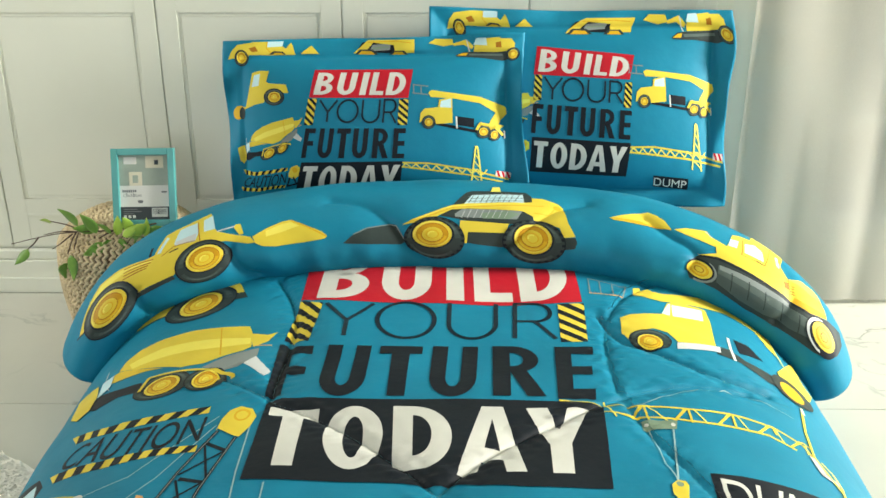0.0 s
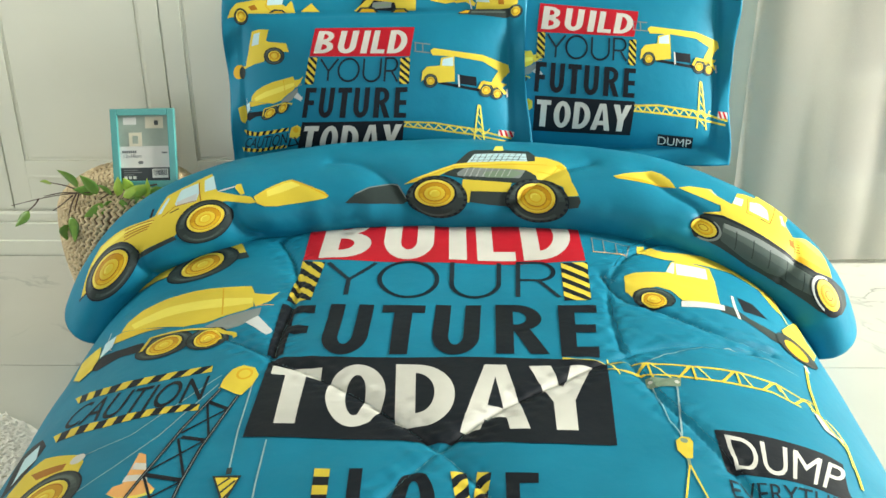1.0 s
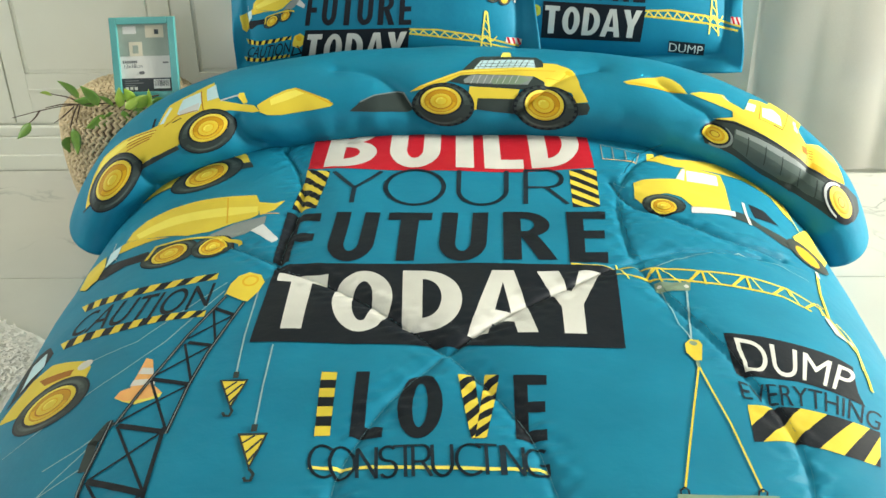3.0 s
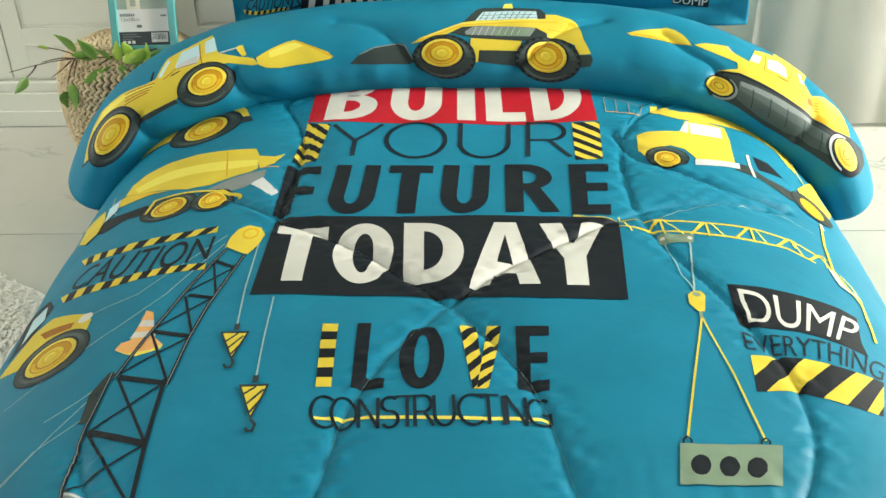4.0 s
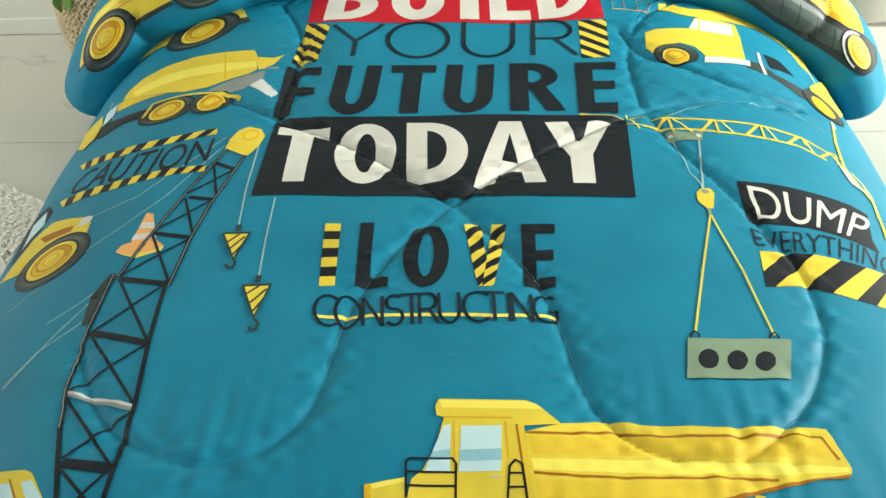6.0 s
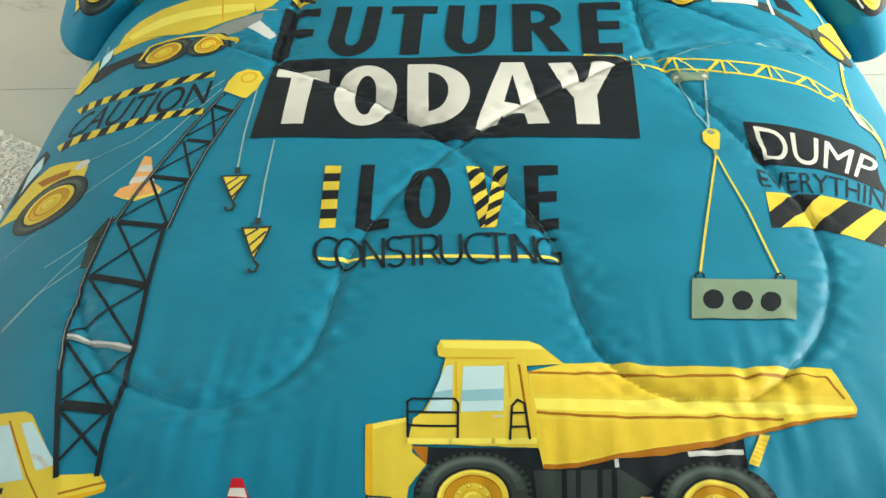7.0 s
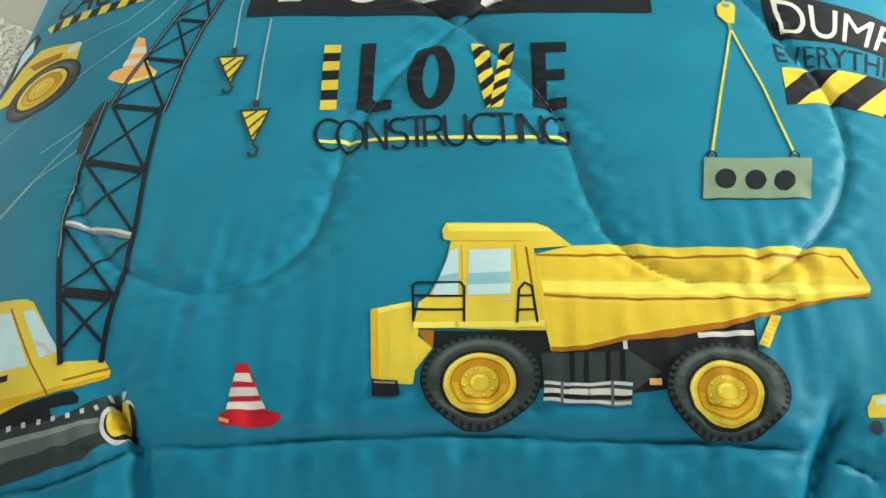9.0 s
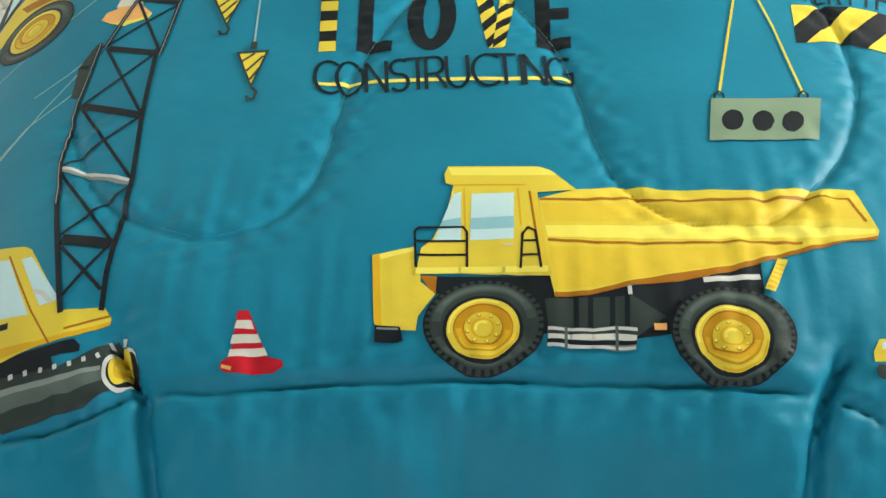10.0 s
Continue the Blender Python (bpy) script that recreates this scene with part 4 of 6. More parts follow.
def draw_lettering_print(d):
    d.hazard(YELLOW, BLACK, 3.5, 0, [(4, -4), (10, -138)], [(27, -7), (31, -137)])
    d.bold(BLACK, 'L', (55, -8), (100, -9), (101, -144), (57, -140))
    d.bold(BLACK, 'O', (117, -11), (181, -11), (179, -152), (119, -148))
    d.bold(BLACK, 'E', (279, -14), (326, -17), (319, -149), (278, -153))
    d.hazard(YELLOW, BLACK, 4, -0.6, [(200, -9), (219, -154)], [(223, -5), (236, -153)])
    d.hazard(YELLOW, BLACK, 4, -0.6, [(239, -8), (224, -154)], [(259, -13), (239, -153)])
    d.line(PALE, 6.5, (12, -202), (89, -204), (167, -211), (238, -215), (319, -208))
    top, bottom = [(7, -156), (166, -166), (318, -167)], [(14, -219), (168, -227), (318, -220)]
    for c, a, b in (('C', 0, 0.098), ('O', 0.088, 0.194), ('N', 0.204, 0.284), ('S', 0.296, 0.371), ('T', 0.356, 0.457), ('R', 0.438, 0.514),
                    ('U', 0.519, 0.60), ('C', 0.618, 0.723), ('T', 0.698, 0.787), ('I', 0.80, 0.81), ('N', 0.816, 0.895), ('G', 0.902, 1.0)):
        d.light(INK, c, 4.6, d.between(top, bottom, a, 0), d.between(top, bottom, b, 0), d.between(top, bottom, b, 1), d.between(top, bottom, a, 1))


def draw_lattice_crane_print(d):
    d.line(CABLE, 2, (1, -1), (-50, -71), (-112, -149), (-195, -182))
    d.line(CABLE, 2, (2, -28), (-63, -161), (-114, -230), (-166, -286), (-208, -327), (-251, -362))
    d.line(CABLE, 2, (-86, -357), (-124, -399), (-161, -430))
    d.line(CABLE, 2, (-84, -354), (-112, -407), (-139, -459), (-174, -550))
    d.line(CABLE, 2, (-106, -440), (-152, -488), (-176, -546))
    d.line(CABLE, 2.5, (59, -32), (62, -164), (68, -256))
    d.line(CABLE, 2.5, (111, -192), (113, -291), (117, -377))
    d.line(BLACK, 8, (-6, -77), (33, -102))
    d.line(BLACK, 8, (-25, -170), (15, -183))
    d.line(BLACK, 9, (-58, -259), (5, -279))
    d.line(BLACK, 10, (-78, -359), (-3, -384))
    d.line(BLACK, 11, (-86, -466), (1, -504))
    d.line(BLACK, 14, (-46, -693), (12, -705))
    d.line(BLACK, 4, (33, -102), (-28, -160))
    d.line(BLACK, 4, (-6, -77), (18, -173))
    d.line(BLACK, 4, (15, -183), (-59, -256))
    d.line(BLACK, 4, (-29, -174), (6, -277))
    d.line(BLACK, 4, (5, -279), (-79, -353))
    d.line(BLACK, 4, (-57, -263), (-3, -382))
    d.line(BLACK, 4, (-78, -361), (0, -502))
    d.line(BLACK, 4, (-6, -381), (-46, -426), (-86, -466))
    d.line(BLACK, 4, (-84, -472), (11, -608))
    d.line(BLACK, 4, (1, -504), (-41, -540), (-80, -578))
    d.line(BLACK, 4, (-76, -589), (10, -700))
    d.line(BLACK, 4, (13, -617), (-18, -653), (-48, -687))
    d.line(BLACK, 4, (-43, -704), (12, -760))
    d.line(BLACK, 4, (7, -712), (-28, -764))
    d.line(DARK, 14, (-98, -447), (-103, -390), (-89, -350))
    d.line(GREY, 9, (-79, -580), (12, -613))
    d.line(STEEL, 4, (-78, -579), (10, -609))
    d.line(BLACK, 6, (8, -46), (-30, -152), (-64, -282), (-82, -358))
    d.line(BLACK, 6, (42, -65), (13, -202), (3, -283), (-2, -388))
    d.line(BLACK, 6, (-90, -346), (-92, -460), (-83, -567), (-67, -637), (-42, -722), (-26, -783))
    d.line(BLACK, 6, (-8, -374), (1, -502), (13, -617), (16, -686), (15, -741), (16, -782))
    d.line(GREY, 1.5, (8, -47), (-30, -153), (-64, -283), (-82, -359))
    d.line(GREY, 1.5, (42, -67), (13, -203), (3, -285), (-2, -389))
    d.line(GREY, 1.5, (-90, -347), (-93, -461), (-84, -568), (-68, -638))
    d.poly(YELLOW, (5, -45), (8, -11), (17, 15), (33, 28), (54, 20), (65, -5), (60, -36), (47, -65), (37, -61), (7, -39))
    d.disc(AMBER, 40, 0, 14, 19)
    d.disc(YELLOW, 40, -1, 10, 13)
    d.poly(DARK, (47, -274), (90, -275), (76, -341))
    d.poly(YELLOW, (52, -278), (86, -280), (75, -332))
    d.line(DARK, 3.5, (58, -299), (74, -280))
    d.line(DARK, 3.5, (65, -314), (83, -286))
    d.line(DARK, 3.5, (72, -328), (82, -306))
    d.poly(DARK, (97, -393), (138, -391), (126, -467))
    d.poly(YELLOW, (102, -398), (134, -396), (125, -458))
    d.line(DARK, 3.5, (107, -413), (121, -397))
    d.line(DARK, 3.5, (115, -433), (132, -403))
    d.line(DARK, 3.5, (122, -451), (131, -426))
    d.line(DARK, 4, (76, -338), (80, -346), (78, -356), (71, -356), (67, -348))
    d.line(DARK, 4, (126, -465), (134, -476), (133, -489), (126, -489), (123, -482))
    d.line(DARK, 8, (69, -257), (70, -272))
    d.line(DARK, 8, (117, -374), (118, -389))


def draw_bulldozer_print(d):
    d.poly(BLACK, (0, -5), (-44, 177), (21, 144), (45, 102), (33, 36))
    d.poly(YELLOW, (13, -63), (19, -28), (33, 36), (65, 51), (141, 11), (156, -12), (158, -50), (146, -62), (107, -41), (87, -52), (75, -83), (41, -75))
    d.poly(GLASS, (8, 33), (-8, 124), (23, 125), (39, 73), (17, 57))
    d.poly(BROWN, (56, 14), (124, -2), (124, -19), (79, -18))
    d.disc(WHITE, 142, 0, 12, 13)
    d.wheel((116, -84, 60, 61), (115, -84, 40, 40), 0)


def draw_traffic_cone_print(d):
    d.poly(PEACH, (-2, -1), (10, -7), (31, -75), (48, -94), (30, -104), (-6, -107), (-23, -95), (-18, -80), (-5, -75))
    d.poly(PALE, (-24, -94), (-6, -107), (30, -104), (48, -94), (46, -104), (13, -116))
    d.poly(WHITE, (-1, -26), (17, -30), (22, -47), (-3, -42))
    d.poly(WHITE, (-5, -56), (26, -58), (31, -72), (-7, -71))


def draw_tower_crane_print(d):
    d.line(CABLE, 2, (-4, 1), (83, 58), (175, 103), (255, 93), (301, 83))
    d.line(YELLOW, 5, (-132, 11), (-80, 8), (5, 2), (91, 0), (170, 6), (240, 5), (286, -13), (297, -41))
    d.line(YELLOW, 5, (-128, 8), (-64, -19), (-9, -29), (84, -34), (171, -29), (221, -25), (267, -41))
    d.line(PALE, 3, (-75, 8), (-62, -23))
    d.line(PALE, 3, (-55, 17), (-40, -36))
    d.line(PALE, 3, (5, 2), (-14, -32))
    d.line(PALE, 3, (17, 2), (45, -39))
    d.line(PALE, 3, (81, 0), (57, -38))
    d.line(PALE, 3, (96, 1), (114, -34))
    d.line(PALE, 3, (158, 5), (132, -33))
    d.line(PALE, 3, (172, 6), (186, -27))
    d.line(PALE, 3, (227, 4), (202, -29))
    d.line(PALE, 3, (239, 3), (247, -32))
    d.line(PALE, 3, (278, -11), (258, -37))
    d.line(PALE, 3, (291, -12), (288, -39))
    d.line(YELLOW, 5, (9, 2), (-14, -32))
    d.line(YELLOW, 4, (11, 2), (14, -41))
    d.line(YELLOW, 5, (85, 1), (57, -38))
    d.line(YELLOW, 4, (87, 1), (87, -39))
    d.line(YELLOW, 5, (162, 7), (132, -33))
    d.line(YELLOW, 4, (164, 7), (164, -27))
    d.line(YELLOW, 5, (232, 7), (202, -29))
    d.line(YELLOW, 4, (235, 8), (238, -16))
    d.line(YELLOW, 5, (284, -6), (258, -37))
    d.line(YELLOW, 4, (287, -4), (299, -11))
    d.poly(KHAKI, (1, -41), (61, -38), (56, -62), (0, -67))
    d.disc(WHITE, 8, -51, 4, 4)
    d.disc(WHITE, 52, -50, 4, 5)
    d.line(CABLE, 3, (50, -63), (41, -136), (29, -210))
    d.line(CABLE, 2, (10, -64), (19, -161), (32, -214))
    d.poly(YELLOW, (18, -219), (29, -204), (41, -204), (44, -218), (36, -257), (26, -259), (16, -241))
    d.disc(KHAKI, 31, -215, 6, 7)
    d.line(KHAKI, 5, (29, -258), (28, -274))
    d.line(YELLOW, 3, (28, -274), (-8, -410), (-40, -534))
    d.line(YELLOW, 3, (29, -274), (46, -404), (57, -529))
    d.line(BLACK, 2.5, (-47, -545), (-46, -537), (-40, -531), (-36, -536), (-37, -544))
    d.line(BLACK, 2.5, (49, -538), (52, -529), (58, -524), (62, -529), (60, -536))
    d.poly(KHAKI, (-51, -544), (11, -541), (76, -534), (58, -604), (-4, -610), (-63, -612))
    d.poly(BLACK, (-20, -578), (-22, -584), (-25, -590), (-29, -594), (-34, -596), (-38, -596), (-41, -595), (-44, -591), (-45, -586), (-45, -580), (-43, -574), (-40, -569), (-36, -565), (-31, -562), (-27, -562), (-23, -564), (-21, -567), (-20, -572))
    d.poly(BLACK, (14, -579), (11, -585), (8, -590), (4, -594), (0, -596), (-4, -596), (-8, -595), (-10, -591), (-11, -586), (-11, -580), (-9, -574), (-6, -569), (-2, -565), (3, -562), (7, -562), (11, -564), (13, -567), (14, -573))
    d.poly(BLACK, (47, -576), (45, -583), (41, -588), (37, -592), (33, -595), (28, -595), (25, -594), (22, -590), (21, -585), (22, -580), (24, -574), (27, -568), (32, -564), (36, -561), (41, -561), (44, -562), (47, -566), (48, -571))
    d.line(STEEL, 12, (294, -43), (298, -89), (322, -99))
    d.line(YELLOW, 5, (338, 152), (311, 49), (298, -39), (312, -93), (321, -123), (309, -205), (302, -238))
    d.line(PALE, 4, (308, -47), (321, -68), (325, -104), (311, -176))
    d.line(WHITE, 6, (336, 150), (335, 127))


def draw_dump_sign_print(d):
    d.poly(BLACK, (4, -2), (56, 2), (119, 3), (184, 5), (211, -1), (190, -82), (187, -121), (136, -110), (89, -102), (48, -101), (4, -93))
    d.text('DUMP', WHITE, [(17, -12), (109, -15), (214, -13)], [(19, -87), (91, -95), (167, -101)], 0)
    d.text('EVERYTHING', INK, [(0, -116), (101, -115), (213, -122)], [(-1, -158), (94, -166), (187, -176)], -0.001)
    d.hazard(YELLOW, BLACK, 2.9, -0.85, [(0, -173), (55, -166), (108, -174), (160, -178), (188, -178)], [(-10, -253), (51, -240), (100, -252), (138, -256), (159, -258)])


def draw_crane_truck_print(d):
    d.line(GREY, 2.5, (3, 3), (81, -21))
    d.line(GREY, 2.5, (-2, -67), (71, -64))
    d.line(GREY, 2.5, (3, 3), (0, -67))
    d.line(GREY, 2.5, (26, -6), (23, -70))
    d.line(GREY, 2.5, (52, -16), (49, -70))
    d.line(GREY, 2.5, (81, -21), (69, -65))
    d.line(PEACH, 3, (-2, -67), (68, -68))
    d.poly(DARK, (225, -235), (254, -233), (281, -259), (331, -268), (342, -309), (314, -307), (265, -276), (222, -270))
    d.poly(BLACK, (280, -166), (312, -166), (332, -210), (277, -231))
    d.poly(YELLOW, (97, -18), (113, -9), (114, -19), (129, -19), (150, -36), (233, -13), (315, 12), (383, 16), (390, -72), (388, -123), (372, -111), (354, -60), (294, -46), (223, -60), (148, -77), (93, -58))
    d.poly(YELLOW, (50, -162), (67, -152), (138, -135), (159, -81), (180, -66), (244, -65), (243, -123), (227, -238), (150, -252), (135, -215), (109, -204), (73, -222), (54, -246), (44, -227))
    d.poly(GLASS, (139, -132), (161, -83), (166, -83), (155, -135))
    d.poly(GLASS, (168, -85), (234, -74), (228, -122), (161, -135))
    d.poly(STEEL, (147, -254), (236, -235), (231, -261), (143, -278))
    d.line(WHITE, 6, (268, -169), (259, -228), (256, -278))
    d.wheel((96, -249, 41, 38), (94, -258, 24, 26), 14)
    d.poly(YELLOW, (356, -227), (439, -71), (437, -157), (447, -190), (391, -321), (371, -309), (351, -307))
    d.disc(DARK, 368, -292, 41, 49)
    d.disc(AMBER, 364, -300, 23, 32)
    d.line(PALE, 4, (383, 16), (388, -99), (392, -150), (416, -171))


def draw_dump_truck_print(d):
    d.poly(BLACK, (2, -1), (59, -3), (116, -6), (120, -29), (194, -19), (236, -11), (278, -1), (322, 10), (320, -25), (263, -32), (233, -65), (196, -69), (151, -67), (105, -63), (101, -36), (52, -27), (3, -20))
    d.poly(DARK, (109, -30), (151, -30), (193, -29), (224, -49), (196, -67), (154, -63), (111, -57))
    d.line(BLACK, 5, (139, -29), (138, -59))
    d.line(BLACK, 5, (153, -29), (151, -59))
    d.line(BLACK, 5, (174, -29), (172, -59))
    d.line(BLACK, 5, (188, -29), (186, -59))
    d.line(STEEL, 4, (191, -19), (191, -28))
    d.line(STEEL, 6, (263, -11), (319, -6))
    d.line(WHITE, 2, (263, -10), (319, -5))
    d.poly(YELLOW, (-61, 24), (-18, 33), (-17, 5), (-12, 2), (-12, -7), (3, -20), (-14, -43), (-16, -57), (-52, -54), (-57, -48))
    d.poly(AMBER, (-61, 24), (-54, 25), (-49, -54), (-53, -54), (-57, -48))
    d.poly(PALE, (-54, 25), (-18, 33), (-18, 28), (-52, 19))
    d.poly(BROWN, (-13, 0), (4, -1), (3, -21), (-4, -13))
    d.poly(YELLOW, (108, 91), (148, 104), (197, 112), (244, 106), (292, 107), (340, 107), (392, 114), (439, 113), (450, 56), (445, 44), (415, 40), (378, 28), (349, 20), (295, 0), (238, -14), (194, -18), (150, -28), (119, -29), (113, 7))
    d.poly(AMBERY, (110, 85), (157, 84), (205, 90), (252, 86), (296, 89), (339, 90), (387, 100), (428, 94), (434, 71), (369, 67), (308, 68), (259, 68), (210, 61), (161, 59), (114, 60))
    d.poly(PALE, (113, 55), (160, 54), (209, 55), (258, 63), (307, 65), (353, 60), (399, 58), (447, 58), (446, 52), (376, 43), (322, 44), (266, 39), (211, 38), (163, 38), (115, 41))
    d.poly(AMBERY, (116, 30), (163, 26), (210, 25), (264, 28), (319, 31), (374, 34), (344, 26), (297, 10), (245, -1), (195, -11), (151, -20), (120, -21))
    d.poly(BROWN, (119, -24), (151, -23), (195, -13), (245, -3), (296, 7), (356, 27), (380, 34), (447, 49), (445, 44), (415, 40), (378, 28), (349, 20), (295, 0), (238, -14), (194, -18), (150, -28), (119, -29))
    d.line(BROWN, 3.5, (109, 90), (157, 89), (206, 96), (252, 90), (296, 93), (340, 94), (388, 104), (429, 99), (440, 68))
    d.line(BROWN, 3.5, (115, 37), (163, 32), (210, 31), (256, 34), (301, 36), (369, 37))
    d.poly(YELLOW, (10, 128), (14, 140), (63, 138), (111, 137), (123, 131), (148, 103), (107, 99), (111, 44), (116, -6), (72, -2), (27, 1), (-17, 3), (-12, 31), (-1, 41), (13, 72), (20, 111), (12, 114))
    d.poly(PALE, (14, 138), (63, 136), (111, 136), (123, 131), (129, 124), (73, 124), (18, 126))
    d.poly(AMBERY, (98, 99), (107, 99), (111, 44), (116, -6), (108, -4))
    d.line(AMBER, 2, (31, 106), (33, 4))
    d.line(AMBER, 2, (87, 105), (89, 56))
    d.line(BROWN, 2.5, (99, 101), (107, 7))
    d.line(AMBER, 2, (20, 111), (95, 110))
    d.poly(GLASS, (1, 39), (13, 76), (20, 98), (28, 101), (28, 39))
    d.poly(GLASS, (39, 98), (83, 99), (81, 40), (37, 39))
    d.poly(GLASSD, (9, 63), (28, 67), (28, 54), (5, 52))
    d.poly(GLASSD, (38, 66), (82, 68), (82, 53), (37, 52))
    d.line(PALE, 7, (-17, 5), (27, 5), (70, 4), (114, 2))
    d.line(STEEL, 2, (70, 33), (80, 33))
    d.line(BLACK, 2.6, (-17, 9), (-19, 51), (-15, 55), (30, 55), (34, 49), (34, 8))
    d.line(BLACK, 2.6, (-18, 39), (34, 38))
    d.line(BLACK, 2.6, (-18, 23), (34, 22))
    d.line(BLACK, 2.6, (87, 5), (90, 45), (96, 53), (103, 48), (107, 4))
    d.line(BLACK, 2.6, (88, 37), (105, 36))
    d.line(BLACK, 2.6, (88, 20), (107, 19))
    d.poly(BLACK, (-56, -51), (-31, -53), (-28, -66), (-33, -68), (-56, -67))
    d.line(GREY, 2, (-54, -54), (-33, -55))
    d.poly(GREY, (111, -57), (132, -59), (153, -60), (175, -58), (195, -60), (193, -80), (172, -80), (152, -77), (130, -78), (110, -74))
    d.line(STEEL, 3, (111, -59), (132, -61), (153, -62), (175, -60), (195, -62))
    d.line(DARK, 3.5, (111, -62), (132, -64), (153, -65), (175, -63), (195, -65))
    d.line(WHITE, 5, (111, -66), (132, -68), (153, -68), (175, -67), (194, -69))
    d.line(BLACK, 4, (110, -70), (131, -72), (152, -73), (174, -72), (194, -73))
    d.line(STEEL, 3, (110, -73), (131, -76), (152, -76), (173, -77), (193, -78))
    d.line(GREEN, 3, (128, -58), (127, -78))
    d.line(GREEN, 3, (176, -58), (175, -80))
    d.poly(YELLOW, (340, 17), (350, 15), (330, -23), (321, -20))
    d.line(AMBER, 2, (337, 10), (346, 8))
    d.line(AMBER, 2, (335, 5), (343, 2))
    d.line(AMBER, 2, (332, -1), (340, -3))
    d.line(AMBER, 2, (329, -6), (337, -9))
    d.line(AMBER, 2, (327, -11), (333, -14))
    d.line(AMBER, 2, (324, -17), (330, -19))
    d.line(PEACH, 6, (211, -59), (223, -59))
    d.wheel((50, -52, 59, 45), (49, -57, 35, 29), 40)
    d.wheel((285, -64, 59, 44), (283, -69, 35, 29), 40)


def draw_red_cone_print(d):
    d.poly(RED, (-2, -2), (9, -2), (30, -47), (45, -51), (47, -57), (37, -62), (12, -62), (-9, -61), (-16, -57), (-14, -51), (-6, -47))
    d.poly(WHITE, (-2, -12), (12, -12), (16, -21), (-4, -20))
    d.poly(WHITE, (-5, -26), (20, -26), (24, -34), (-7, -34))
    d.poly(WHITE, (-7, -39), (27, -39), (31, -46), (-8, -47))
    d.line(PEACH, 3, (-14, -55), (-4, -58))


def draw_crawler_crane_print(d):
    d.poly(BLACK, (3, -3), (27, 3), (102, 20), (110, 13), (110, 7), (82, 2), (87, -9), (30, -14), (6, -16))
    d.poly(DARK, (5, -15), (90, -9), (146, 20), (169, -2), (172, -10), (163, -23), (121, -46), (68, -55), (33, -59), (13, -65))
    d.poly(GREEN, (8, -32), (86, -23), (133, -10), (139, -21), (105, -33), (34, -44), (9, -47))
    d.poly(GREY, (7, -26), (86, -18), (133, -7), (134, -11), (86, -24), (8, -32))
    d.poly(YELLOW, (-39, 141), (23, 134), (33, 128), (82, 56), (86, 50), (129, 51), (137, 40), (137, 33), (112, 25), (62, 13), (27, 1), (3, 0), (-12, 62))
    d.poly(AMBER, (0, 13), (61, 19), (111, 30), (137, 37), (137, 33), (112, 25), (62, 13), (3, 0))
    d.line(BROWN, 2.5, (90, 30), (110, 36), (136, 43))
    d.line(BROWN, 2, (8, 124), (51, 52), (77, 16))
    d.poly(GLASS, (-33, 124), (10, 118), (49, 48), (-7, 45))
    d.poly(GLASS, (24, 117), (36, 118), (80, 62), (59, 57))
    d.line(STEEL, 5, (49, 75), (59, 71), (71, 60))
    d.line(BLACK, 7, (20, 37), (29, 38))
    d.line(STEEL, 5, (39, -14), (44, -13))
    d.line(STEEL, 5, (55, -12), (59, -11))
    d.line(STEEL, 5, (71, -10), (75, -10))
    d.line(STEEL, 5, (86, -9), (90, -8))
    d.line(STEEL, 5, (100, -6), (104, -5))
    d.line(STEEL, 5, (114, -2), (118, -1))
    d.line(STEEL, 5, (128, 1), (131, 3))
    d.line(STEEL, 5, (138, 14), (141, 16))
    d.line(STEEL, 5, (152, 18), (157, 16))
    d.disc(STEEL, 153, -10, 18, 23)
    d.disc(BLACK, 155, -10, 16, 19)
    d.disc(YELLOW, 152, -6, 11, 20)
    d.disc(AMBER, 152, -6, 7, 14)
    d.disc(YELLOW, 151, -4, 5, 8)


def draw_small_truck_print(d):
    d.poly(YELLOW, (-2, -4), (5, 7), (23, 9), (19, -14), (-3, -15))
    d.disc(DARK, 3, -24, 6, 7)
    d.poly(GLASS, (7, 4), (20, 6), (19, -1), (6, -2))


def draw_slogan_print_b(d):
    d.band(RED, [(-2, -5), (242, -8)], [(-16, -72), (229, -77)])
    d.text('BUILD', WHITE, [(8, -12), (229, -15)], [(-6, -65), (218, -70)], 0.03, ((0, 0.2), (0.25, 0.45), (0.51, 0.58), (0.62, 0.77), (0.80, 1)))
    d.hazard(YELLOW, BLACK, 4, 1.2, [(-18, -74), (-31, -139)], [(4, -75), (-9, -139)])
    d.hazard(YELLOW, BLACK, 4, 1.2, [(207, -80), (201, -143)], [(230, -80), (225, -143)])
    for c, a, b in (('Y', 0, 0.225), ('O', 0.24, 0.50), ('U', 0.56, 0.775), ('R', 0.835, 1)):
        d.light(INK, c, 4.8, *(d.between([(12, -79), (203, -81)], [(5, -131), (197, -137)], f, g) for f, g in ((a, 0), (b, 0), (b, 1), (a, 1))))
    d.text('FUTURE', BLACK, [(-27, -147), (222, -151)], [(-42, -220), (215, -225)], 0.03, ((0, 0.107), (0.15, 0.291), (0.324, 0.457), (0.487, 0.634), (0.683, 0.843), (0.882, 1)))
    d.band(BLACK, [(-42, -231), (211, -232)], [(-73, -339), (196, -341)])
    d.text('TODAY', WHITE, [(-36, -241), (205, -241)], [(-58, -315), (192, -316)], 0.046, ((0, 0.15), (0.186, 0.365), (0.397, 0.575), (0.591, 0.80), (0.807, 1)))


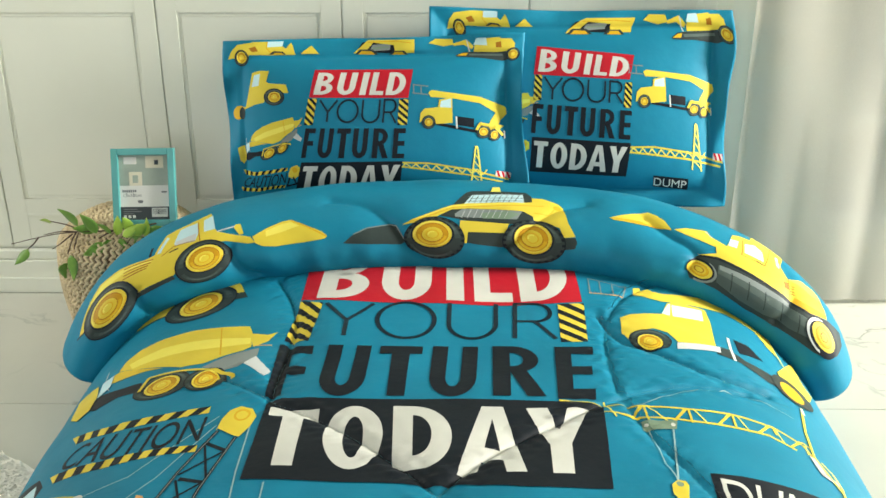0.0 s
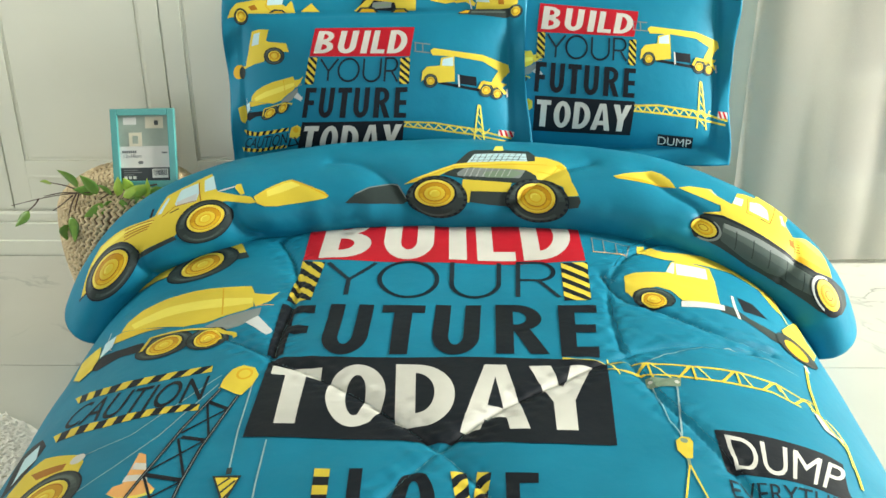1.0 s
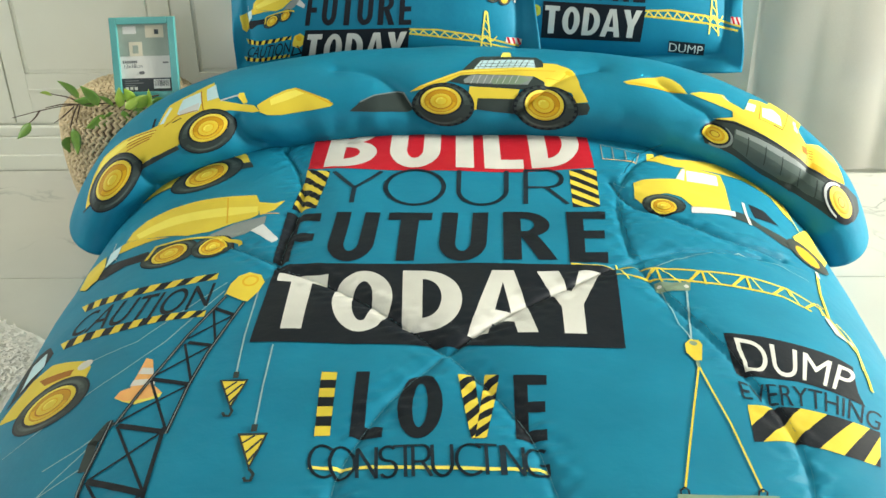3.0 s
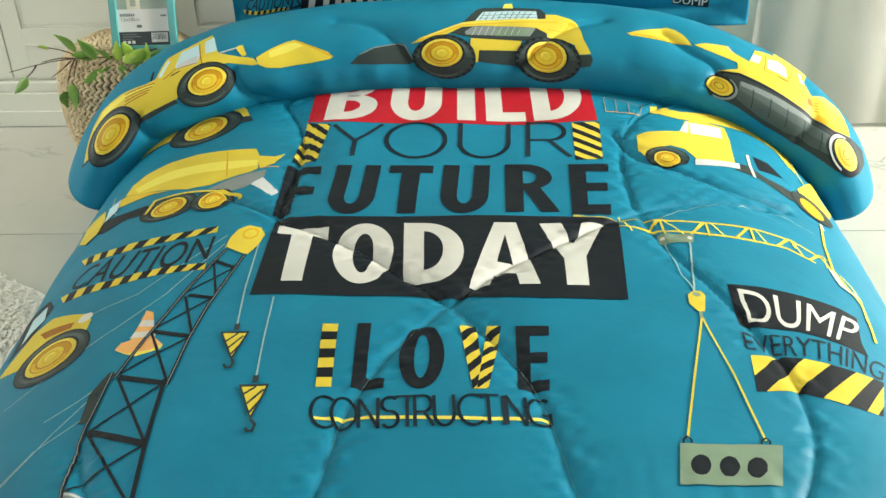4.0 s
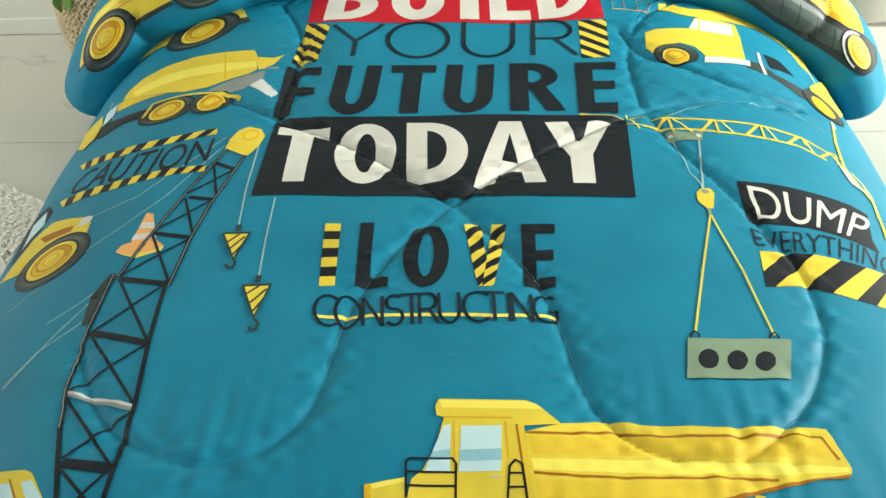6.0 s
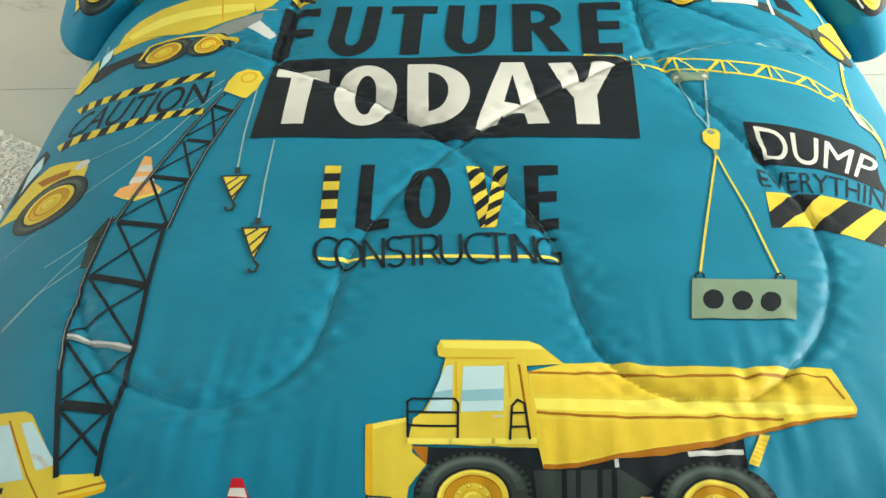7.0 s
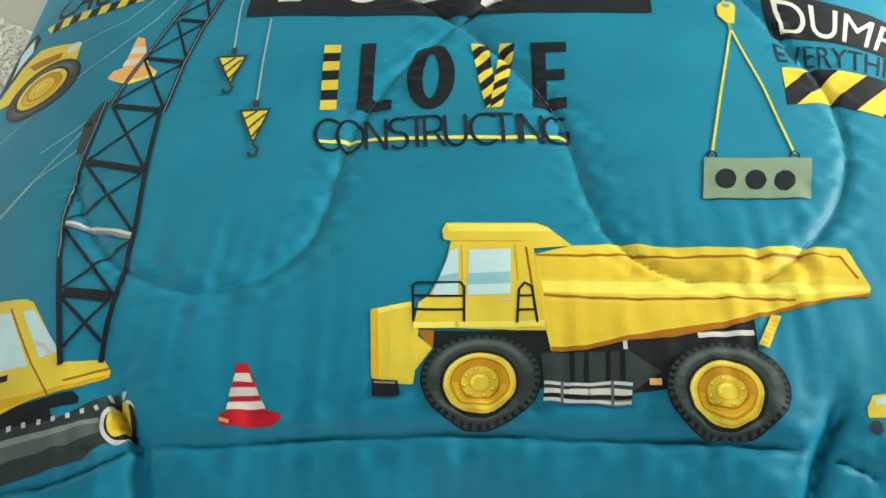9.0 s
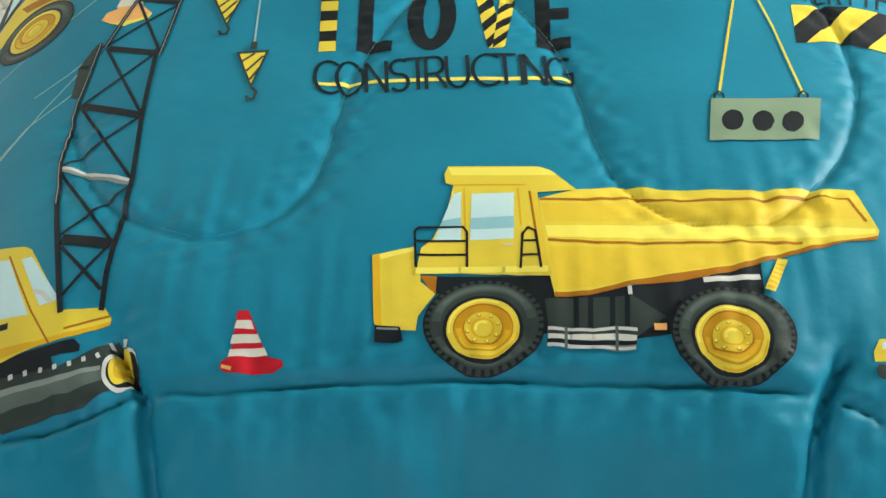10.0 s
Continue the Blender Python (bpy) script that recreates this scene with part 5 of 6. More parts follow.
def draw_small_roller_print(d):
    d.poly(YELLOW, (-4, -3), (6, 32), (9, 46), (17, 81), (35, 86), (61, 85), (54, 59), (61, 55), (105, 51), (112, 30), (91, 31), (76, 35), (56, 24), (47, 8), (21, 2), (-10, -10), (-16, -21), (-40, -12), (-30, -3))
    d.poly(GLASS, (15, 46), (22, 75), (38, 79), (34, 50))
    d.wheel((74, 21, 27, 21), (75, 21, 16, 13), 0)
    d.disc(AMBER, -23, -15, 17, 17)
    d.disc(DARK, -14, -18, 8, 15)


def draw_small_crane_truck_print(d):
    d.line(GREY, 2.5, (1, -5), (39, -10))
    d.line(GREY, 2.5, (0, -25), (39, -30))
    d.line(GREY, 2.5, (3, -5), (3, -25))
    d.line(GREY, 2.5, (21, -8), (21, -29))
    d.line(BLACK, 7, (57, -101), (165, -125))
    d.poly(BLACK, (107, -84), (150, -91), (150, -113), (107, -106))
    d.poly(YELLOW, (39, -25), (47, -19), (97, -27), (166, -38), (230, -65), (233, -81), (217, -96), (211, -107), (225, -112), (193, -134), (175, -131), (190, -99), (204, -78), (166, -54), (97, -40), (44, -36))
    d.poly(YELLOW, (15, -98), (19, -74), (30, -63), (62, -61), (65, -43), (97, -37), (97, -100), (57, -102), (46, -88), (29, -88))
    d.poly(GLASS, (66, -61), (69, -46), (94, -41), (94, -63))
    d.wheel((38, -97, 17, 17), (38, -97, 10, 10), 0)
    d.wheel((173, -124, 18, 17), (173, -124, 11, 10), 0)
    d.wheel((200, -133, 15, 15), (200, -133, 9, 10), 0)
    d.line(YELLOW, 7, (155, -119), (165, -104), (201, -112), (221, -135))
    d.line(WHITE, 4, (106, -84), (107, -114))
    d.line(WHITE, 4, (224, -124), (225, -143))


def draw_small_tower_crane_print(d):
    d.line(YELLOW, 4, (0, -4), (98, -9), (196, -27), (295, -57))
    d.line(YELLOW, 4, (30, -16), (97, -25), (196, -41), (281, -63))
    d.line(PALE, 3, (14, -5), (28, -18))
    d.line(PALE, 3, (28, -18), (39, -7))
    d.line(PALE, 3, (39, -7), (53, -20))
    d.line(PALE, 3, (53, -20), (64, -9))
    d.line(PALE, 3, (64, -10), (78, -23))
    d.line(PALE, 3, (78, -23), (89, -12))
    d.line(PALE, 3, (89, -12), (103, -27))
    d.line(PALE, 3, (103, -27), (115, -14))
    d.line(PALE, 3, (114, -15), (128, -29))
    d.line(PALE, 3, (128, -29), (140, -18))
    d.line(PALE, 3, (140, -19), (153, -32))
    d.line(PALE, 3, (153, -32), (165, -21))
    d.line(PALE, 3, (165, -21), (179, -36))
    d.line(PALE, 3, (179, -36), (190, -23))
    d.line(PALE, 3, (190, -25), (204, -38))
    d.line(PALE, 3, (204, -38), (216, -27))
    d.line(PALE, 3, (216, -27), (230, -42))
    d.line(PALE, 3, (230, -42), (241, -30))
    d.line(PALE, 4, (201, -63), (213, 27), (218, 26), (228, -69))
    d.line(PALE, 2.5, (210, 13), (223, -6))
    d.line(PALE, 2.5, (209, -6), (224, -25))
    d.line(PALE, 2.5, (207, -24), (225, -44))
    d.line(PALE, 2.5, (205, -43), (227, -63))
    d.disc(PALE, 215, 28, 4, 4)
    d.hazard(RED, WHITE, 3, 0.6, [(264, -33), (301, -40)], [(261, -47), (299, -54)])


def draw_piping(d):
    d.line(PALE, 1.1, (4, -6), (4, -60), (4, -125), (4, -190), (4, -255))


def draw_crane_head_print(d):
    d.poly(YELLOW, (3, 0), (10, 16), (25, 22), (34, 15), (32, -3), (16, -14), (2, -8))
    d.disc(AMBER, 20, 10, 7, 7)
    d.line(BLACK, 4, (5, -11), (-4, -32), (21, -26), (14, -8))


def draw_small_wheel_loader_print(d):
    d.poly(YELLOW, (-2, -3), (6, 16), (22, 33), (68, 40), (80, 46), (121, 45), (132, 27), (143, 20), (155, 35), (159, 29), (166, 4), (106, 4), (50, 6), (41, -8), (10, -1))
    d.poly(GLASS, (97, 25), (100, 42), (117, 43), (137, 40), (134, 26))
    d.poly(BROWN, (51, 23), (67, 28), (74, 15), (58, 13))
    d.line(AMBER, 2.5, (98, 42), (94, 22), (107, 8))
    d.wheel((31, -1, 17, 21), (31, 0, 12, 15), 0)
    d.poly(DARK, (100, 6), (113, 14), (135, 12), (143, 5))
    d.poly(AMBER, (108, 6), (117, 10), (132, 9), (137, 5))
    d.poly(YELLOW, (179, 6), (206, 26), (226, 5))


def draw_small_skid_steer_print(d):
    d.poly(BLACK, (-2, -1), (14, 23), (45, 31), (121, 30), (114, -7))
    d.poly(GREY, (40, 17), (90, 21), (84, 3), (34, 0))
    d.line(KHAKI, 4, (42, 8), (82, 11))
    d.poly(YELLOW, (-9, -5), (26, 27), (38, 33), (152, 32), (144, -6), (97, -5), (96, 16), (43, 23), (19, -4))
    d.line(AMBER, 2.5, (29, 24), (103, 26), (142, 21))
    d.poly(DARK, (-5, -8), (7, 5), (41, 5), (54, -9))
    d.poly(AMBER, (3, -8), (12, 1), (38, 0), (46, -9))
    d.poly(DARK, (80, -10), (91, 1), (120, 1), (128, -11))
    d.poly(AMBER, (88, -10), (96, -2), (115, -2), (121, -11))


def draw_small_tracked_loader_print(d):
    d.poly(DARK, (-4, 4), (16, 12), (122, 13), (132, -6), (114, -11), (58, -3), (2, 1))
    d.line(GREEN, 5, (30, 6), (114, 4))
    d.poly(AMBER, (-1, 4), (16, 10), (28, 10), (22, 3))
    d.poly(YELLOW, (-66, 39), (-46, 49), (-5, 46), (-5, 32), (-30, 29))
    d.poly(YELLOW, (-5, 35), (28, 43), (44, 26), (39, 19), (19, 31), (-5, 29))
    d.line(STEEL, 3, (29, 42), (32, 13))
    d.poly(YELLOW, (42, 13), (47, 29), (62, 43), (109, 45), (110, 42), (136, 41), (145, 30), (143, 14), (101, 11))
    d.poly(GLASS, (44, 30), (53, 45), (76, 45), (77, 27))
    d.poly(BROWN, (98, 33), (111, 35), (112, 21), (98, 22))
    d.wheel((140, 4, 18, 16), (140, 4, 12, 11), 0)


def draw_slogan_print_c(d):
    d.band(RED, [(-1, -5), (241, -28)], [(-10, -74), (230, -88)])
    d.text('BUILD', WHITE, [(9, -12), (232, -35)], [(0, -67), (222, -82)], 0.03, ((0, 0.2), (0.25, 0.45), (0.51, 0.58), (0.62, 0.77), (0.80, 1)))
    d.hazard(YELLOW, BLACK, 4, 1.2, [(-7, -75), (-11, -138)], [(11, -75), (9, -138)])
    d.hazard(YELLOW, BLACK, 4, 1.2, [(219, -95), (216, -156)], [(236, -95), (235, -159)])
    for c, a, b in (('Y', 0, 0.225), ('O', 0.24, 0.50), ('U', 0.56, 0.775), ('R', 0.835, 1)):
        d.light(INK, c, 4.8, *(d.between([(17, -80), (213, -94)], [(14, -135), (212, -147)], f, g) for f, g in ((a, 0), (b, 0), (b, 1), (a, 1))))
    d.text('FUTURE', BLACK, [(-11, -146), (237, -166)], [(-16, -220), (235, -238)], 0.03, ((0, 0.107), (0.15, 0.291), (0.324, 0.457), (0.487, 0.634), (0.683, 0.843), (0.882, 1)))
    d.band(BLACK, [(-13, -230), (237, -247)], [(-17, -320), (231, -335)])
    d.text('TODAY', WHITE, [(-7, -240), (230, -257)], [(-11, -308), (224, -325)], 0.046, ((0, 0.15), (0.186, 0.365), (0.397, 0.575), (0.591, 0.80), (0.807, 1)))
    d.band(BLACK, [(303, -333), (397, -345)], [(305, -364), (398, -376)])
    d.text('DUMP', WHITE, [(305, -339), (393, -351)], [(307, -361), (394, -372)], 0)



motif('wheel_loader_print', FOLD, (-0.600, 0.120), draw_wheel_loader_print, label='yellow wheel loader print')
motif('skid_steer_print', FOLD, (-0.210, 0.040), draw_skid_steer_print, label='yellow skid steer loader print')
motif('tracked_loader_print', FOLD, (0.360, 0.130), draw_tracked_loader_print, label='yellow crawler loader print with black tracks')
motif('road_roller_print', BED, (-0.660, 0.580), draw_road_roller_print, label='yellow road roller print')
motif('cement_mixer_print', BED, (-0.360, 0.270), draw_cement_mixer_print, label='yellow cement mixer truck print')
motif('caution_sign_print', BED, (-0.640, 0.150), draw_caution_sign_print, label='black caution lettering between hazard stripes')
motif('slogan_print', BED, (-0.290, 0.790), draw_slogan_print, label='red, white and black building slogan')
motif('lettering_print', BED, (-0.170, -0.170), draw_lettering_print, label='black and striped lettering')
motif('lattice_crane_print', BED, (-0.360, 0.090), draw_lattice_crane_print, label='black lattice crane print with striped hook blocks')
motif('bulldozer_print', BED, (-0.690, -0.090), draw_bulldozer_print, label='yellow loader print')
motif('traffic_cone_print', BED, (-0.440, -0.110), draw_traffic_cone_print, label='pale orange traffic cone print')
motif('tower_crane_print', BED, (0.350, 0.120), draw_tower_crane_print, label='yellow tower crane print lifting a grey block')
motif('dump_sign_print', BED, (0.430, -0.060), draw_dump_sign_print, label='white lettering on black over hazard stripes')
motif('crane_truck_print', BED, (0.320, 0.620), draw_crane_truck_print, label='yellow crane truck print')
motif('dump_truck_print', BED, (-0.010, -0.670), draw_dump_truck_print, label='large yellow dump truck print')
motif('red_cone_print', BED, (-0.200, -0.700), draw_red_cone_print, label='red and white traffic cone print')
motif('crawler_crane_print', BED, (-0.470, -0.740), draw_crawler_crane_print, label='yellow crawler crane print with black tracks')
motif('small_truck_print', BED, (0.410, -0.740), draw_small_truck_print, label='yellow truck print')
motif('slogan_print', PILLOW_A, (-0.140, 0.380), draw_slogan_print_b, label='red, white and black building slogan')
motif('roller_print', PILLOW_A, (-0.320, 0.290), draw_small_roller_print, label='yellow road roller print')
motif('crane_truck_print', PILLOW_A, (0.100, 0.340), draw_small_crane_truck_print, label='yellow crane truck print')
motif('tower_crane_print', PILLOW_A, (0.040, 0.150), draw_small_tower_crane_print, label='yellow tower crane print')
motif('piping', PILLOW_A, (0.370, 0.460), draw_piping, label='pale edge piping')
motif('cement_mixer_print', PILLOW_A, (-0.202, 0.209), draw_cement_mixer_print, ((0.436, 0.054), (0.157, 0.345)))
motif('caution_sign_print', PILLOW_A, (-0.338, 0.129), draw_caution_sign_print, ((0.475, 0.105), (0.065, 0.382)))
motif('crane_head_print', PILLOW_A, (-0.220, 0.120), draw_crane_head_print, label='yellow crane head print')
motif('wheel_loader_print', PILLOW_A, (-0.360, 0.410), draw_small_wheel_loader_print, label='yellow wheel loader print')
motif('skid_steer_print', PILLOW_A, (-0.040, 0.420), draw_small_skid_steer_print, label='yellow skid steer loader print')
motif('tracked_loader_print', PILLOW_A, (0.210, 0.400), draw_small_tracked_loader_print, label='yellow crawler loader print')
motif('slogan_print', PILLOW_B, (-0.110, 0.420), draw_slogan_print_c, label='red, white and black building slogan')
motif('crane_truck_print', PILLOW_B, (0.114, 0.374), draw_small_crane_truck_print, ((0.957, -0.079), (0.033, 1.005)))
motif('tower_crane_print', PILLOW_B, (0.097, 0.168), draw_small_tower_crane_print, ((0.941, -0.125), (0.053, 1.256)))
motif('cement_mixer_print', PILLOW_B, (-0.133, 0.249), draw_cement_mixer_print, ((0.497, 0.035), (0.080, 0.337)))
motif('crane_head_print', PILLOW_B, (-0.162, 0.162), draw_crane_head_print, ((1.024, -0.140), (-0.000, 0.942)))
motif('wheel_loader_print', PILLOW_B, (-0.336, 0.463), draw_small_wheel_loader_print, ((0.959, -0.186), (-0.024, 1.024)))
motif('skid_steer_print', PILLOW_B, (-0.030, 0.452), draw_small_skid_steer_print, ((1.084, 0.043), (0.013, 1.042)))
motif('tracked_loader_print', PILLOW_B, (0.233, 0.428), draw_small_tracked_loader_print, ((0.947, -0.387), (0.069, 1.454)))


# stitching thread along the quilting lines
def stitch(sheet, line, parent):
    d = Print(sheet, (0, 0), ((1, 0), (0, 1)), None)
    seg = []
    walked = 0.0
    for a, b in zip(line[:-1], line[1:]):
        n = max(1, int(np.linalg.norm(b - a) / 0.0015))
        for k in range(n):
            if int(walked / 0.0015) % 3 != 2:
                seg.append((a + (b - a) * k / n, a + (b - a) * (k + 1) / n))
            walked += np.linalg.norm(b - a) / n
    for p, q in seg:
        d.line(THREAD, 0.75, tuple(p * 1000), tuple(q * 1000))
    return tagged(d.lay("stitching", parent, "fine pale quilting thread"), kind="stuff")


for line, depth, width in SEAMS[:7]:
    stitch(BED, line, cover)

# ---- basket ----
STRAW = material("dried_straw_braid", (0.62, 0.51, 0.31), 0.75, second=(0.47, 0.38, 0.22), scale=38, bump=0.7, bump_scale=220, bump_dist=0.002)
STRAW_IN = material("straw_shadow", (0.24, 0.18, 0.11), 0.9, second=(0.17, 0.12, 0.07), scale=30)
BASKET = (-0.805, 1.035)


def basket_radius(z):
    """Belly and rounded shoulder of the pouf-shaped basket."""
    f = z / 0.345
    return (0.150 + 0.032 * math.sin(min(1, f * 1.1) * math.pi * 0.75)) * (1 - max(0, (f - 0.80) / 0.20) ** 2.4 * 0.36)


def basket():
    t = thing("basket", "round basket of braided natural straw with a domed lid", "basket", at=(*BASKET, 0))
    bm = bmesh.new()
    n, rows = 40, 26
    rings = []
    for k in range(rows + 1):
        z = 0.002 + 0.340 * k / rows
        r = basket_radius(z) - 0.006
        rings.append([bm.verts.new((r * math.cos(6.28319 * i / n), r * math.sin(6.28319 * i / n), z)) for i in range(n)])
    for a, b in zip(rings, rings[1:]):
        for i in range(n):
            bm.faces.new((a[i - 1], a[i], b[i], b[i - 1]))
    bm.faces.new(rings[-1])
    bm.faces.new(rings[0][::-1])
    smooth(part("core", bm, STRAW_IN, t))
    # braided rows: plump slanting strands, leaning the other way in every second half-row
    bm = bmesh.new()
    rnd = random.Random(4)

    def strand(cx, cy, cz, along_v, out_v, length, fat):
        up = along_v.cross(out_v).normalized()
        ends = []
        for f, s in ((-0.5, 0.35), (-0.2, 1.0), (0.2, 1.0), (0.5, 0.35)):
            c = Vector((cx, cy, cz)) + along_v * (f * length)
            ends.append([bm.verts.new(c + out_v * (fat * s * math.sin(q)) + up * (fat * s * 0.9 * math.cos(q))) for q in (0, 1.05, 2.09, 3.14, 4.7)])
        for a, b in zip(ends, ends[1:]):
            for i in range(5):
                bm.faces.new((a[i - 1], a[i], b[i], b[i - 1]))
    z = 0.008
    row = 0
    while z < 0.340:
        r = basket_radius(z)
        m = int(6.28319 * r / 0.0165)
        slope = (basket_radius(z + 0.004) - basket_radius(z - 0.004)) / 0.008
        for i in range(m):
            a = 6.28319 * (i + 0.5 * (row % 2)) / m + rnd.uniform(-0.01, 0.01)
            out = Vector((math.cos(a), math.sin(a), -slope)).normalized()
            tan = Vector((-math.sin(a), math.cos(a), 0))
            lean = (0.75 if row % 2 else -0.75) + rnd.uniform(-0.12, 0.12)
            v = (tan * math.cos(lean) + out.cross(tan) * math.sin(lean)).normalized()
            strand(r * math.cos(a), r * math.sin(a), z + rnd.uniform(-0.0008, 0.0008), v, out, 0.022, 0.0052)
        z += 0.0095 / max(0.45, (1 + slope * slope) ** 0.5)
        row += 1
    # spiral of the lid
    for k in range(9):
        r = 0.114 - 0.0115 * k
        m = max(6, int(6.28319 * r / 0.0165))
        for i in range(m):
            a = 6.28319 * i / m
            tan = Vector((-math.sin(a), math.cos(a), 0))
            lean = 0.5 if k % 2 else -0.5
            v = (tan * math.cos(lean) + Vector((math.cos(a), math.sin(a), 0)) * math.sin(lean)).normalized()
            strand(r * math.cos(a), r * math.sin(a), 0.343, v, Vector((0, 0, 1)), 0.021, 0.0052)
    tagged(smooth(part("braid", bm, STRAW, t, "braided straw rows")), kind="stuff")


basket()

# ---- picture frame ----
FRAME = material("turquoise_lacquer", (0.075, 0.34, 0.32), 0.38, second=(0.065, 0.30, 0.285), scale=14, bump=0.15, bump_scale=90)
CARD = material("white_card", (0.74, 0.74, 0.69), 0.6)
CARD_GREEN = material("pale_green_photo", (0.36, 0.42, 0.34), 0.5, second=(0.27, 0.33, 0.27), scale=16)
CARD_DARK = material("charcoal_card", (0.035, 0.045, 0.05), 0.6)
CARD_GREY = material("grey_card_ink", (0.18, 0.19, 0.19), 0.7)
CREAM = material("cream_card", (0.70, 0.66, 0.50), 0.6)


def picture_frame():
    t = thing("picture_frame", "small turquoise picture frame with a card insert on the basket", "picture frame")
    w, h, d, b = 0.153, 0.192, 0.018, 0.0165
    for n, q in (("stile", (-w / 2, -d, 0, -w / 2 + b, 0, h)), ("stile", (w / 2 - b, -d, 0, w / 2, 0, h)),
                 ("rail", (-w / 2 + b, -d, 0, w / 2 - b, 0, b)), ("rail", (-w / 2 + b, -d, h - b, w / 2 - b, 0, h))):
        block(n, q, FRAME, t, 0.0016)
    x0, x1, z0, z1 = -w / 2 + b, w / 2 - b, b, h - b
    block("back_board", (x0, -0.007, z0, x1, -0.003, z1), CARD, t)

    def piece(name, a, c, e, f, mat, lift):
        W, H = x1 - x0, z1 - z0
        block(name, (x0 + a * W, -0.007 - lift, z1 - f * H, x0 + e * W, -0.0068, z1 - c * H), mat, t)
    piece("photo", 0, 0, 1, 0.47, CARD_GREEN, 0.0006)
    piece("inset", 0.10, 0.03, 0.36, 0.14, CARD, 0.001)
    piece("inset", 0.54, 0.02, 0.90, 0.20, CREAM, 0.001)
    piece("inset", 0.20, 0.26, 0.46, 0.47, CREAM, 0.001)
    piece("figure", 0.72, 0.08, 0.80, 0.15, CARD_DARK, 0.0014)
    piece("figure", 0.27, 0.31, 0.38, 0.43, CARD_GREEN, 0.0014)
    piece("strip", 0, 0.80, 1, 1, CARD_DARK, 0.0006)
    for k in range(7):
        piece("word_bar", 0.05 + 0.042 * k, 0.535, 0.079 + 0.042 * k, 0.575, CARD_GREY, 0.0006)
    piece("word_bar", 0.84, 0.56, 0.95, 0.585, CARD_GREY, 0.0006)
    for k, n in enumerate((0.28, 0.36, 0.2)):
        piece("word_bar", 0.06, 0.83 + 0.035 * k, 0.06 + n, 0.845 + 0.035 * k, CARD_GREY, 0.0012)
    piece("barcode_label", 0.63, 0.82, 0.95, 0.96, CARD, 0.0012)
    rnd = random.Random(2)
    for k in range(14):
        a = 0.655 + 0.0195 * k
        piece("barcode_line", a, 0.835, a + rnd.choice((0.005, 0.009, 0.012)), 0.92, CARD_DARK, 0.0016)
    for k in range(3):
        piece("symbol", 0.06 + 0.09 * k, 0.93, 0.12 + 0.09 * k, 0.975, CARD, 0.0012)
    c = bpy.data.curves.new("lettering", "FONT")
    c.body, c.size = "13x18cm", 0.0125
    ob = new("lettering", c)
    me = bpy.data.meshes.new_from_object(ob)
    bpy.data.objects.remove(ob)
    o = meshed("lettering", me, CARD_GREY, t)
    o.matrix_local = pose(x0 + 0.006, -0.0078, z1 - 0.645 * (z1 - z0), 90, 0, 0)
    bm = bmesh.new()
    for s in (-1, 1):
        bmesh.ops.create_circle(bm, cap_ends=True, segments=10, radius=0.004, matrix=pose(x0 + 0.41 * (x1 - x0) + s * 0.0025, -0.0079, z1 - 0.72 * (z1 - z0), 90, 0, 0))
    part("emblem", bm, CARD_GREY, t)
    bm = bmesh.new()
    box(bm, -0.02, 0.0, 0.0, 0.02, 0.003, 0.14)
    strut = part("strut", bm, CARD_DARK, t)
    strut.matrix_local = pose(0, 0.003, 0.02, -24, 0, 0)
    t.matrix_world = pose(-0.731, 0.950, 0.347, -17, 0.3, 4)


picture_frame()

# ---- leafy twig ----
BARK = material("brown_twig", (0.10, 0.065, 0.04), 0.7, bump=0.5, bump_scale=90)
LEAF = material("green_leaf", (0.17, 0.33, 0.04), 0.4, second=(0.08, 0.20, 0.025), scale=26, bump=0.3, bump_scale=70)
LEAF_LIGHT = material("young_green_leaf", (0.40, 0.56, 0.07), 0.4, second=(0.26, 0.44, 0.05), scale=26)


def twig_stem(name, pts, r, parent):
    c = bpy.data.curves.new(name, "CURVE")
    c.dimensions, c.bevel_depth, c.bevel_resolution = "3D", r, 2
    s = c.splines.new("POLY")
    pp = spline(pts, 0.006)
    s.points.add(len(pp) - 1)
    for i, p in enumerate(pp):
        s.points[i].co = (*p, 1)
        s.points[i].radius = 1 - 0.6 * i / len(pp)
    ob = new(name, c)
    me = bpy.data.meshes.new_from_object(ob)
    bpy.data.objects.remove(ob)
    return smooth(meshed(name, me, BARK, parent))


def leaf(parent, x, y, z, turn, size, mat, tilt, bend):
    """Pointed leaf with a folded midrib; turn: its direction in the upright plane."""
    bm = bmesh.new()
    n = 9
    rows = []
    for i in range(n):
        f = i / (n - 1)
        w = 0.29 * math.sin(math.pi * f ** 0.78) ** 0.9 * (1 - 0.25 * f)
        yy = -bend * f * f
        rows.append([bm.verts.new((s * w * size, (yy + 0.16 * abs(s) * w) * size, f * size)) for s in (-1, -0.5, 0, 0.5, 1)])
    for a, b in zip(rows, rows[1:]):
        for k in range(4):
            bm.faces.new((a[k], a[k + 1], b[k + 1], b[k]))
    bmesh.ops.remove_doubles(bm, verts=bm.verts, dist=1e-5)
    bmesh.ops.solidify(bm, geom=bm.faces[:], thickness=0.0005)
    o = smooth(part("leaf", bm, mat, parent))
    o.matrix_local = pose(x, y, z) @ pose(0, 0, 0, 0, turn, 0) @ pose(0, 0, 0, tilt, 0, 0) @ pose(0, 0, 0, 0, 0, tilt * 1.5)
    return o


